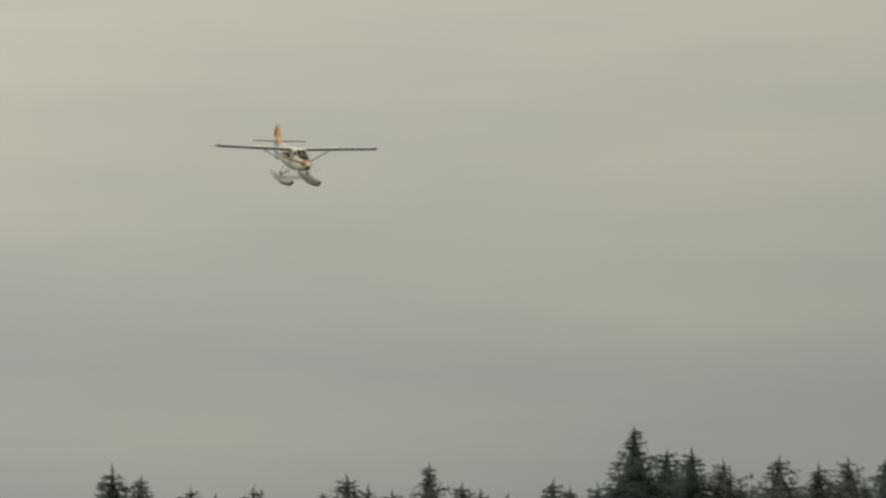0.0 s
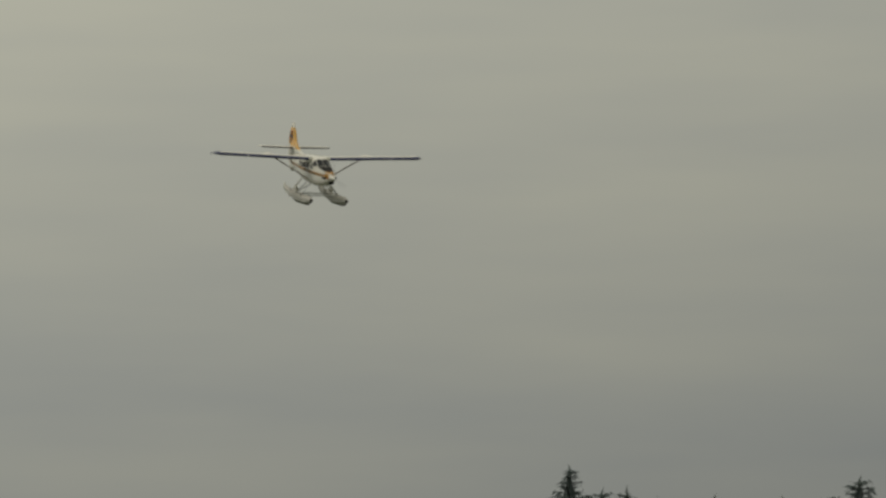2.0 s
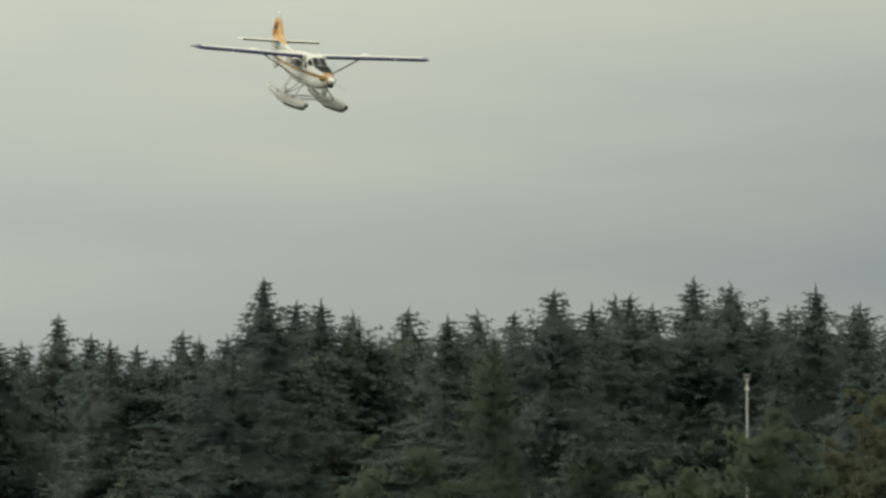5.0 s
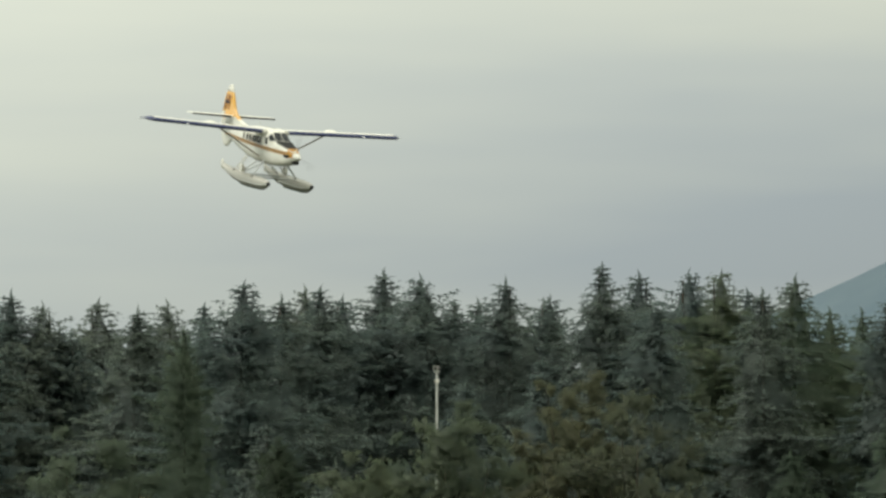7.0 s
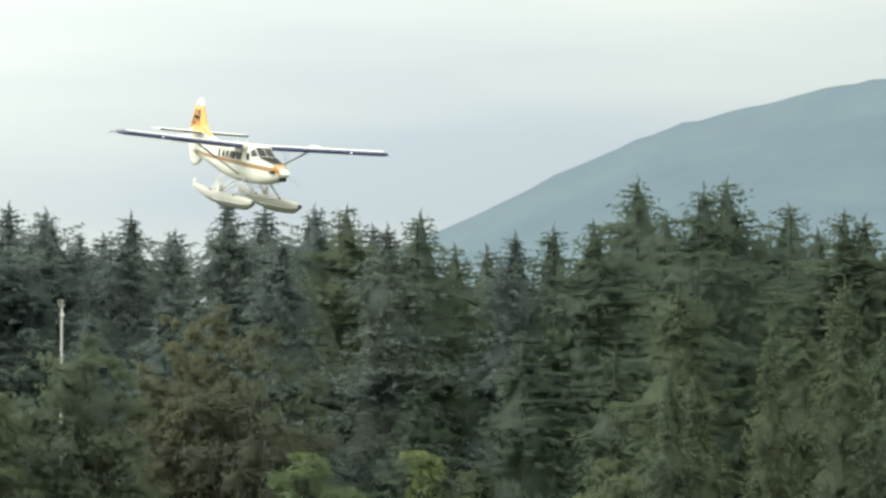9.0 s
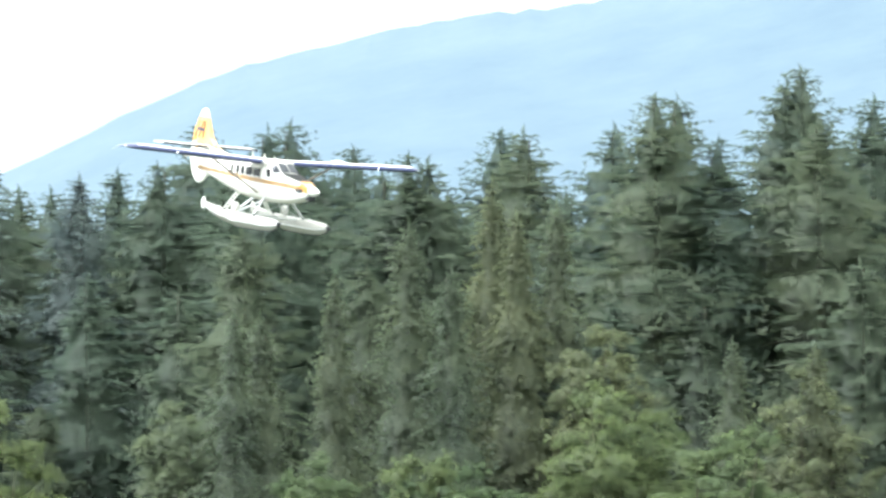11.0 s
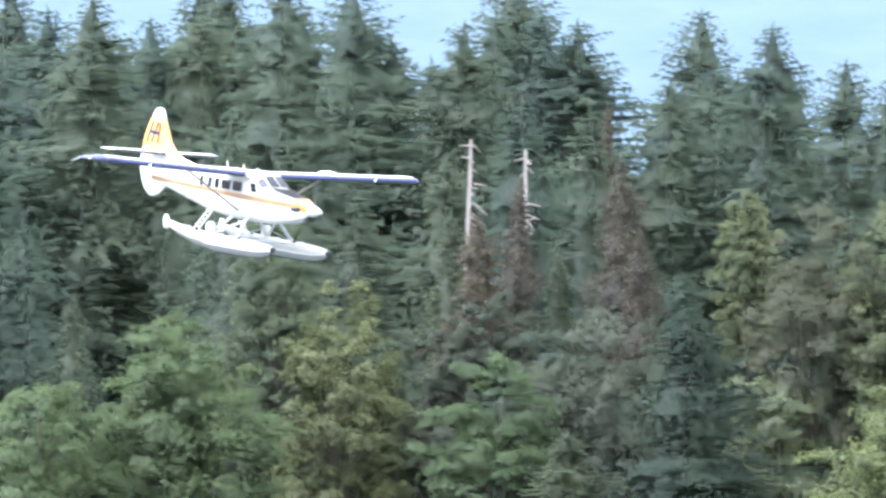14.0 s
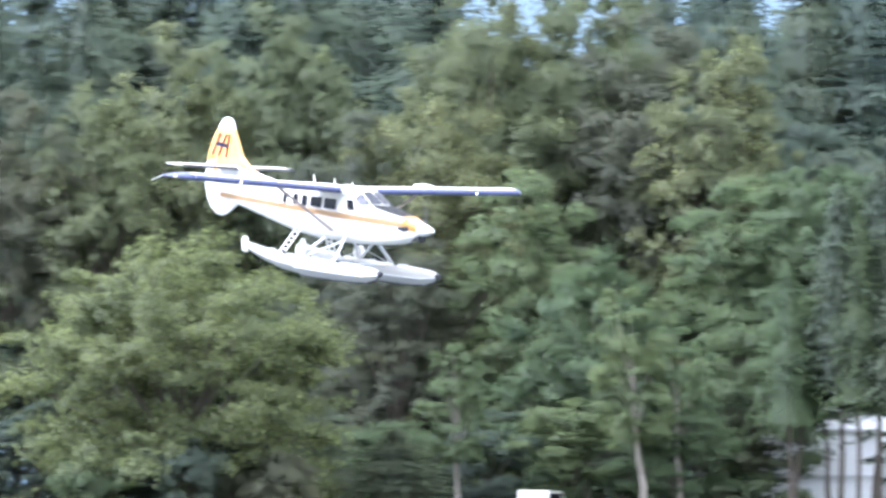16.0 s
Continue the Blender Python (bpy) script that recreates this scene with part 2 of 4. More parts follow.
def part(name, bm, mat, parent, label="", smooth=False):
    me = bpy.data.meshes.new(name)
    bmesh.ops.recalc_face_normals(bm, faces=bm.faces)
    bm.to_mesh(me)
    bm.free()
    me.materials.append(mat)
    if smooth:
        me.polygons.foreach_set("use_smooth", [True] * len(me.polygons))
    ob = new(name, me)
    ob.parent = parent
    if label:
        ob["label"] = label
    return ob


def thing(name, m, label, category, group=""):
    ob = new(name)
    ob.matrix_basis = m
    return tagged(ob, label, category, group)


def loft(rings, cap=True):
    """A bmesh skinned over rings of equal count."""
    bm = bmesh.new()
    rows = [[bm.verts.new(p) for p in r] for r in rings]
    n = len(rows[0])
    for a, b in zip(rows, rows[1:]):
        for i in range(n):
            bm.faces.new((a[i], a[(i + 1) % n], b[(i + 1) % n], b[i]))
    if cap:
        bm.faces.new(rows[0][::-1])
        bm.faces.new(rows[-1])
    return bm


def rod(p, q, r, r2=None, sides=8, flat=1.0):
    """A tapered rod between two points, flattened across by flat."""
    p, q = Vector(p), Vector(q)
    d = (q - p).normalized()
    u = d.orthogonal().normalized() if abs(d.y) > 0.9 else d.cross(Vector((0, 1, 0))).normalized()
    v = d.cross(u)
    rings = []
    for c, rr in ((p, r), (q, r if r2 is None else r2)):
        rings.append([c + u * rr * math.cos(a) + v * rr * flat * math.sin(a) for a in (2 * math.pi * i / sides for i in range(sides))])
    return loft(rings)


def box(x0, x1, y0, y1, z0, z1, bevel=0.0):
    bm = bmesh.new()
    bmesh.ops.create_cube(bm, size=1.0)
    for v in bm.verts:
        v.co = Vector(((x0 + x1) / 2 + v.co.x * (x1 - x0), (y0 + y1) / 2 + v.co.y * (y1 - y0), (z0 + z1) / 2 + v.co.z * (z1 - z0)))
    if bevel:
        bmesh.ops.bevel(bm, geom=bm.edges[:], offset=bevel, segments=2, affect="EDGES")
    return bm


def joined(*bms):
    out = bmesh.new()
    for b in bms:
        me = bpy.data.meshes.new("tmp")
        b.to_mesh(me)
        b.free()
        out.from_mesh(me)
        bpy.data.meshes.remove(me)
    return out


def place(az, dist, z=None):
    a = radians(az)
    x, y = dist * math.sin(a), dist * math.cos(a)
    return Vector((x, y, ground_z(x, y) if z is None else z))


def ground_z(x, y):
    """The shore is a low bank that begins about half a kilometre off."""
    d = math.hypot(x, y)
    s = min(1.0, max(0.0, (d - 470) / 70))
    return 2.9 * s * s * (3 - 2 * s)


# ---- ground and mountain ----
def build_ground():
    rads = [0, 60, 200, 400, 470, 485, 500, 515, 530, 545, 600, 680, 760, 900, 1300, 2200, 3200, 4800, 9000]
    verts, faces, n = [], [], 96
    for r in rads:
        for i in range(n):
            a = 2 * math.pi * i / n
            x, y = r * math.sin(a), r * math.cos(a)
            verts.append((x, y, ground_z(x, y)))
    for j in range(len(rads) - 1):
        for i in range(n):
            k2 = (i + 1) % n
            faces.append((j * n + i, (j + 1) * n + i, (j + 1) * n + k2, j * n + k2))
    ob = mesh_ob("ground", verts, faces, M_GRASS, smooth=True)
    return tagged(ob, "flat grassy shore rising to a low bank", "ground", kind="structure")


RIDGE = [(-60, 0.6), (-20, 1.2), (0, 2.2), (5, 2.95), (6.4, 3.48), (6.92, 3.71), (7.45, 3.93), (7.67, 4.05), (8.1, 4.25), (8.46, 4.38), (8.93, 4.51), (9.7, 4.68), (10.5, 4.76), (10.88, 4.85), (11.26, 4.94), (13, 5.4), (16, 5.6), (20, 5.4), (28, 4.8), (45, 3.6), (70, 1.2)]


def build_mountain():
    verts, faces, n = [], [], 1300
    azs = [-60 + 130 * i / n for i in range(n + 1)]
    steps = [0.0, 0.1, 0.22, 0.34, 0.46, 0.58, 0.7, 0.8, 0.9, 1.0, 1.06]
    for az in azs:
        el = sum(float(np.interp(az + o, [p[0] for p in RIDGE], [p[1] for p in RIDGE])) for o in (-0.2, -0.1, 0.0, 0.1, 0.2)) / 5
        top = EYE + 4300 * math.tan(radians(el))
        a = radians(az)
        for s in steps:
            d = 3200 + 1100 * s
            x, y = d * math.sin(a), d * math.cos(a)
            h = top * (s ** 0.85 if s <= 1 else 0.97)
            h += 12 * noise.fractal((x / 420, y / 420, 3.0), 1.0, 2.0, 5) * min(1.0, s * 3) * max(0.0, 0.9 - s)
            h += (2.2 * noise.noise((x / 9, y / 9, 1.0)) + 1.0 * noise.noise((x / 37, y / 37, 9.0))) * (s if s > 0.85 else 0.15 * s)
            verts.append((x, y, max(h, 0) + 3.0 if s else 2.5))
    m = len(steps)
    for i in range(n):
        for j in range(m - 1):
            faces.append((i * m + j, i * m + j + 1, (i + 1) * m + j + 1, (i + 1) * m + j))
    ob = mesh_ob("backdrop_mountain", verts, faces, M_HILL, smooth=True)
    return tagged(ob, "wooded mountain with blue haze painted in, far behind the trees", "mountain", kind="structure")


def build_water():
    """Unseen harbour water between the camera's quay and far shore, added to bounce skylight."""
    n, r = 96, 478.0
    verts = [(0, 0, 0.12)] + [(r * math.sin(2 * math.pi * i / n), r * math.cos(2 * math.pi * i / n), 0.12) for i in range(n)]
    ob = mesh_ob("water", verts, [(0, 1 + (i + 1) % n, 1 + i) for i in range(n)], M_WATER)
    return tagged(ob, "unseen harbour water before the shore, added to reflect sky light", "water", kind="structure")


build_ground()
build_water()
build_mountain()


# ---- trees ----
class Leaves:
    """Collects pointed leaf sprays."""

    def __init__(self):
        self.v, self.f, self.n = [], [], []

    def spray(self, c, along, across, length, width, face):
        """One spray; face: the way that its clump of the crown faces, which shades it."""
        i = len(self.v)
        if along.cross(across).dot(face) > 0:
            across = -across
        self.v += [c - along * length * 0.45 + across * width * 0.5, c + along * length * 0.55, c - along * length * 0.35 - across * width * 0.5]
        self.f.append((i, i + 1, i + 2))
        nrm = (face + along.cross(across) * -0.28).normalized()
        self.n += [nrm] * 3

    def core(self, rng, rows, sides=15):
        """The close-grown inside of a conifer's crown: uneven tiers of matted twigs."""
        base = len(self.v)
        for z, r in rows:
            turn = rng.uniform(0, 0.4)
            for i in range(sides):
                a = 2 * math.pi * i / sides + turn
                q = r * rng.uniform(0.72, 1.18)
                self.v.append(Vector((q * math.cos(a), q * math.sin(a), z + rng.uniform(-0.3, 0.2) - 0.12 * q)))
                self.n.append(Vector((math.cos(a), math.sin(a), 0.55)).normalized())
        for j in range(len(rows) - 1):
            for i in range(sides):
                p, q = base + j * sides + i, base + j * sides + (i + 1) % sides
                self.f += [(p, q, q + sides), (p, q + sides, p + sides)]

    def lump(self, rng, c, rx, rz, sides=6):
        """The close-grown inside of one leafy clump."""
        base = len(self.v)
        rows = ((-0.8, 0.55), (-0.15, 1.0), (0.5, 0.85), (0.92, 0.35))
        for z, r in rows:
            for i in range(sides):
                a = 2 * math.pi * (i + rng.uniform(-0.25, 0.25)) / sides
                q = r * rng.uniform(0.75, 1.15)
                u = Vector((q * math.cos(a), q * math.sin(a), z * rng.uniform(0.8, 1.1)))
                self.v.append(c + Vector((u.x * rx, u.y * rx, u.z * rz)))
                self.n.append((u + Vector((0, 0, 0.35))).normalized())
        for j in range(3):
            for i in range(sides):
                p, q = base + j * sides + i, base + j * sides + (i + 1) % sides
                self.f.append((p, q, q + sides, p + sides))
        self.f.append(tuple(base + 3 * sides + i for i in range(sides)))

    def build(self, name, mat, parent):
        ob = mesh_ob(name, self.v, self.f, mat, parent, smooth=True)
        ob.data.normals_split_custom_set_from_vertices([tuple(n) for n in self.n])
        return ob


def trunk_mesh(rng, height, radius, sides=7, bend=0.25, limbs=()):
    bms = []
    rings, off = [], Vector((0, 0, 0))
    for s in (0, 0.04, 0.2, 0.4, 0.6, 0.8, 1.0):
        r = radius * (1.35 if s == 0 else 1 - 0.93 * s)
        off = off + Vector((rng.uniform(-bend, bend), rng.uniform(-bend, bend), 0)) * (0 if s == 0 else 1)
        rings.append([off + Vector((r * math.cos(a), r * math.sin(a), s * height)) for a in (2 * math.pi * i / sides for i in range(sides))])
    bms.append(loft(rings))
    for p, q, r in limbs:
        bms.append(rod(p, q, r, r * 0.3, 5))
    return joined(*bms)


def rand_unit(rng):
    z = rng.uniform(-1, 1)
    a = rng.uniform(0, 2 * math.pi)
    s = math.sqrt(1 - z * z)
    return Vector((s * math.cos(a), s * math.sin(a), z))


def conifer(seed, mat, height, radius, sparse=0.0, droop=0.25, clear=0.3, power=0.55, fine=1.0, label="", group="", barkm=None):
    """A fir, spruce or cedar: trunk, whorls of drooping branches, each a row of sprays."""
    rng = random.Random(seed)
    top = thing("conifer_tree", pose(0, 0, -300), label, "conifer", group)
    lv = Leaves()
    z = height * clear
    lean = rng.uniform(0, 6.28)
    limbs = []
    phase = [rng.uniform(0, 6.28) for _ in range(3)]
    tiers = []
    while z < height - 0.25:
        s = (height - z) / height
        shape = min(1.0, (s * 1.7) ** power)
        # uneven tiers: some whorls stand out, some are stunted
        tier = 1 + 0.2 * math.sin(z * 1.1 + phase[0]) + 0.15 * math.sin(z * 2.3 + phase[1])
        if s < 0.07:
            shape *= (s / 0.07) ** 0.08
        reach = radius * shape * tier + 0.14
        count = rng.randint(5, 7) if s > 0.05 else rng.randint(4, 6)
        for b in range(count):
            if rng.random() < sparse * (1.25 - s):
                continue
            a = rng.uniform(0, 2 * math.pi)
            ln = reach * rng.uniform(0.6, 1.15) * (1 + 0.26 * math.cos(a - lean - z * 0.2))
            if rng.random() < 0.04:
                ln *= 1.2
            rise = 0.4 - 1.0 * min(1, s * 2.6) * droop * 2
            out = Vector((math.cos(a), math.sin(a), 0))
            side = Vector((-math.sin(a), math.cos(a), 0))
            k = max(3, int(ln / ((0.27 if s < 0.28 else 0.4) / fine)))
            for i in range(k):
                f = (i + 0.7) / k
                p = Vector((0, 0, z)) + out * ln * f + Vector((0, 0, ln * (rise * f - droop * f * f + 0.18 * f ** 3)))
                size = (0.42 + 0.2 * (1 - f)) * rng.uniform(0.7, 1.35) * (0.45 + 0.55 * min(1, s * 9)) / fine ** 0.8
                for sg in (-1, 1):
                    d = (out * rng.uniform(0.4, 1.0) + side * sg * rng.uniform(0.4, 1.0) + Vector((0, 0, rng.uniform(-0.7, 0.12)))).normalized()
                    ac = d.cross(Vector((rng.uniform(-0.8, 0.8), rng.uniform(-0.8, 0.8), 1))).normalized()
                    lv.spray(p + d * size * 0.4, d, ac, size * 1.4, size * 0.75, (out + Vector((0, 0, 0.7))).normalized())
                if rng.random() < 0.45:
                    d = (out * 0.4 + Vector((0, 0, -1)) + rand_unit(rng) * 0.5).normalized()
                    lv.spray(p + d * size * 0.3, d, d.cross(rand_unit(rng)).normalized(), size * 1.3, size * 0.6, (out + Vector((0, 0, 0.4))).normalized())
            if s > 0.1 and rng.random() < 0.2:
                limbs.append((Vector((0, 0, z)), Vector((0, 0, z)) + out * ln * 0.7 + Vector((0, 0, ln * 0.7 * (rise - droop * 0.7))), 0.06))
        tiers.append((z, reach))
        # hanging twigs that close the gaps between the tiers
        for b in range(int(fine * min(60, 8 + 11 * reach))):
            a = rng.uniform(0, 2 * math.pi)
            out = Vector((math.cos(a), math.sin(a), 0))
            d = (rand_unit(rng) + out * 0.4 + Vector((0, 0, -0.35))).normalized()
            size = rng.uniform(0.3, 0.55) * (0.5 + 0.5 * min(1, s * 7)) / fine ** 0.7
            lv.spray(out * reach * rng.uniform(0.5, 0.92) + Vector((0, 0, z - 0.1 * reach + rng.uniform(-0.3, 0.3))), d, d.cross(out + rand_unit(rng) * 0.6).normalized(), size * 1.5, size * 0.7, (out + Vector((0, 0, 0.55))).normalized())
        z += rng.uniform(0.5, 0.78) * (0.55 if s < 0.12 else 1.0) / fine ** 0.6
    for i in range(4):
        lv.spray(Vector((0, 0, height - 0.45 + 0.16 * i)), Vector((rng.uniform(-.3, .3), rng.uniform(-.3, .3), 1)).normalized(), rand_unit(rng).cross(Vector((0, 0, 1))).normalized(), 0.7, 0.22, Vector((rng.uniform(-1, 1), rng.uniform(-1, 1), 0.5)).normalized())
    lv.core(rng, [(z, r * rng.uniform(0.4, 0.56) * min(1.0, 0.3 + (height - z) / (0.15 * height))) for z, r in tiers[:-2]] + [(height - 0.5, 0.05)])
    part("trunk", trunk_mesh(rng, height - 0.6, height * 0.011, limbs=limbs[:14], bend=0.12), barkm or M_BARK, top)
    lv.build("crown", mat, top)
    return top


def broadleaf(seed, mat, height, radius, density=1.0, leaf=0.5, flat=0.6, bare=0.05, size=1.0, label="", group="", barkm=None):
    """A maple, alder or willow: forked limbs and a crown of many leafy clumps with gaps."""
    rng = random.Random(seed)
    top = thing("broadleaf_tree", pose(0, 0, -300), label, "tree", group)
    lv, limbs = Leaves(), []
    base = max(height - 4.6 * radius, height * bare)
    mid, half = (height + base) / 2, (height - base) / 2
    lobes = int((20 + 22 * half / radius) * density / size ** 2)
    for n in range(lobes):
        u = rand_unit(rng)
        rr = rng.uniform(0.55, 0.95) if n % 4 else rng.uniform(0.2, 0.55)
        around = Vector((u.x, u.y, 0)).normalized()
        # domed above, straight-sided below
        wide = math.sqrt(max(0.0, 1 - u.z * u.z)) if u.z > 0 else math.sqrt(1 - 0.55 * u.z * u.z)
        wide *= rng.uniform(0.85, 1.08)
        c = Vector((around.x * radius * rr * wide, around.y * radius * rr * wide, mid + u.z * half * (rr if u.z > 0 else 0.95)))
        lr = radius * rng.uniform(0.16, 0.4) * size
        tall = flat * rng.uniform(0.8, 1.5)
        # each clump is drawn out along its bough and frays at the rim
        bough = (around + rand_unit(rng) * 0.7).normalized()
        for i in range(int(110 * (lr / 1.5) ** 1.4 * (0.5 / leaf) ** 1.6 * rng.uniform(0.8, 1.15))):
            w = (rand_unit(rng) + around * 0.4 + Vector((0, 0, 0.3))).normalized()
            p = c + Vector((w.x * lr, w.y * lr, w.z * lr * tall)) * rng.uniform(0.3, 1.1) + bough * lr * rng.gauss(0, 0.45)
            nrm = (w + rand_unit(rng) * 0.8 + Vector((0, 0, 0.2))).normalized()
            d = nrm.cross(rand_unit(rng)).normalized()
            s = leaf * rng.uniform(0.55, 1.4)
            lv.spray(p, d, nrm.cross(d), s * 1.2, s * 0.9, (w * 0.4 + around * 0.5 + Vector((0, 0, 0.5))).normalized())
        lv.lump(rng, c, lr * 0.52, lr * 0.52 * tall)
        if n % 5 == 0 and rr > 0.5 and u.z > -0.2:
            limbs.append((Vector((0, 0, base + (c.z - base) * 0.35)), c * 0.85 + Vector((0, 0, 0.15 * c.z)), radius * 0.012))
    part("trunk", trunk_mesh(rng, base + half * (1.2 if bare > 0.1 else 0.7), radius * 0.045 + 0.1, limbs=limbs, bend=0.35), barkm or M_BARK, top)
    lv.build("crown", mat, top)
    return top


# where the trees stand: azimuth, height, distance (and crown radius, kind)
SKYLINE_WEST = [
    (-3.28, 43.2, 659), (-2.85, 43.8, 650), (-2.65, 44.6, 677), (-1.64, 46.6, 695), (-1.32, 42.5, 641),
    (-1.16, 41.4, 632), (-0.92, 45.9, 695), (-0.51, 43.8, 668), (-0.31, 44.5, 659), (-0.2, 43.7, 659),
    (-0.03, 45.6, 695), (0.17, 47.6, 695), (0.39, 45.6, 686), (0.51, 42.9, 650), (0.67, 43.1, 659),
    (0.82, 41.8, 650), (1, 43.6, 650), (1.11, 45.5, 686), (1.24, 42.2, 632), (1.51, 48.7, 668),
    (1.73, 48.8, 695), (1.85, 48.3, 686), (2.04, 47.4, 686), (2.19, 45.4, 686), (2.42, 48.2, 695),
    (2.66, 44.8, 650), (2.84, 46.9, 677), (3.06, 44.4, 641), (3.32, 45.5, 632), (3.55, 45.6, 650),
    (3.71, 49.2, 695), (3.84, 46.8, 659), (3.95, 46.7, 668), (4.23, 49.9, 686), (4.45, 48.3, 668),
    (4.65, 47.6, 686), (4.84, 47.6, 686), (5.01, 48.7, 677), (5.28, 48, 686), (5.63, 48.5, 659),
    (5.84, 49.1, 677), (5.97, 44, 632),
]
SKYLINE_MID = [
    (6.16, 48.6, 668), (6.39, 47.4, 650), (6.54, 47.8, 677), (6.65, 45.4, 641), (6.82, 47.6, 659),
    (7.06, 45.7, 668), (7.27, 47.4, 695), (7.42, 44.9, 641), (7.67, 47.8, 677), (7.96, 45.8, 641),
    (8.24, 52.1, 686), (8.39, 46.8, 650), (8.6, 47.7, 632), (8.79, 50.6, 668), (9, 47.9, 686),
    (9.17, 49.9, 686), (9.36, 45.2, 641), (9.52, 45.8, 632), (9.64, 45.5, 632), (10.08, 51.2, 686),
    (10.24, 50.7, 677), (10.52, 45.4, 668), (10.81, 49.7, 659), (11.12, 49.8, 632), (11.26, 52.5, 668),
    (11.48, 46.9, 632), (11.91, 51.6, 641), (12.03, 52.4, 641), (12.16, 48.2, 632), (12.49, 51.6, 659),
    (12.68, 52.8, 686), (12.99, 49.1, 668), (13.26, 51.8, 668), (13.48, 48.2, 650), (13.8, 48, 632),
]
SKYLINE_EAST = [
    (14.15, 49.3, 677), (14.49, 54.5, 695), (14.63, 53.2, 686), (15.02, 50.1, 641), (15.42, 51.5, 668),
    (15.54, 49.3, 686), (16.12, 47.9, 659), (16.33, 49.4, 668), (16.47, 53.9, 686), (16.6, 49.4, 668),
    (16.85, 48.6, 668), (17.45, 42.1, 632), (17.64, 50.6, 686), (17.75, 45.9, 677), (18.07, 45.9, 632),
    (18.22, 45.6, 686), (18.58, 44.4, 650), (18.85, 42.3, 632), (19.02, 45.1, 677), (19.2, 47.4, 695),
    (19.39, 45.5, 677), (19.6, 44.7, 677), (19.81, 43, 664), (19.88, 44.2, 658), (20.09, 44.8, 680),
    (20.17, 44.4, 659), (20.26, 46.2, 671), (20.49, 47.1, 703), (20.6, 44.8, 679), (20.72, 46.4, 666),
    (20.92, 45.2, 660), (21.06, 43.8, 636), (22.52, 44.7, 679), (22.74, 44.9, 682), (22.92, 44, 647),
    (23.06, 39.9, 626), (23.31, 40.4, 658), (23.45, 43.2, 634), (23.6, 46.8, 672), (23.81, 42.3, 633),
]
FRONT_FIRS = [
    (3.54,31.7,575,5.0), (2.97,40.9,610,5.2), (8.4,31.9,575,3.6), (8.6,31.9,578,4.0), (9.05,35.1,590,3.6),
    (9.53,39.1,600,4.6), (10.07,42.2,605,4.8), (9.82,35.5,590,4.2), (10.23,39.6,600,4.6), (10.45,40.6,605,4.4),
    (11.59,30.5,585,3.8), (13.34,29.0,575,6.0), (12.8,26.9,572,5.5), (13.66,24.5,570,3.0), (12.09,29.8,580,4.2),
    (14.67,36.0,595,4.5), (17.58,23.6,565,6.6), (16.79,15.7,560,4.6), (15.64,21.5,585,4.0), (14.63,36.4,600,4.5),
    (23.67,21.4,585,4.5), (20.81,8.7,550,3.5), (14.64,36.9,605,5), (16.05,31.0,596,3.6), (16.72,28.5,596,3.6),
]
BROADLEAF_WEST = [
    (2.9,29.6,572,4.6,'autumn'), (2.4,35.2,590,6,'dark'), (5.41,37.6,590,4.4,'brown'), (5.8,35.3,585,6.5,'brown'), (4.08,30.9,570,5.0,'dark'),
    (6.91,27.1,570,5.2,'bright'), (6.13,26.9,570,4.6,'bright'), (8.09,27.0,578,3.6,'grey'), (10.82,27.7,575,5.2,'green'), (8.92,23.9,568,4.4,'green'),
    (9.67,23.4,566,4.0,'green'), (11.32,22.9,560,5.0,'bright'), (10.73,32.4,592,4.0,'grey'), (10.9,28.0,580,5.4,'green'), (11.58,24.3,560,5.6,'green'),
    (12.05,28.7,580,5.0,'grey'), (14.23,23.4,560,5.0,'green'),
]
BROADLEAF_EAST = [
    (13.45,19.7,555,5.4,'bright'), (14.95,30.7,585,4.0,'grey'), (9.79,23.1,565,5.2,'green'), (14.35,23.3,560,6.6,'green'), (15.36,26.3,580,4.6,'willow'),
    (16.36,21.3,572,5.2,'green'), (17.11,24.5,580,7.0,'brown'), (17.93,32.8,600,2.6,'willow'), (18.4,31.5,592,6.0,'brown'), (18.9,32.2,592,5.0,'willow'),
    (19.4,36.6,598,6.2,'willow'), (19.44,20.9,550,11.0,'maple'), (21.02,32.6,590,8,'willow'), (21.88,38.8,600,8.5,'willow'), (20.3,35.3,600,6.5,'willow'),
    (21.63,26.0,578,5.2,'bright'), (22.06,20.6,570,6.0,'green'), (22.99,25.4,575,5.5,'bright'), (23.49,25.8,572,5.2,'stemmed'), (23.06,17.2,565,5.2,'green'),
    (23.92,25.3,572,5,'stemmed'), (22.6,11.1,556,4.5,'green'), (20.81,22.4,577,5.4,'brown'), (19.16,30.8,600,6,'willow'), (17.77,11.3,553,4.0,'brown'),
    (15.86,11.6,556,3.0,'bright'),
]
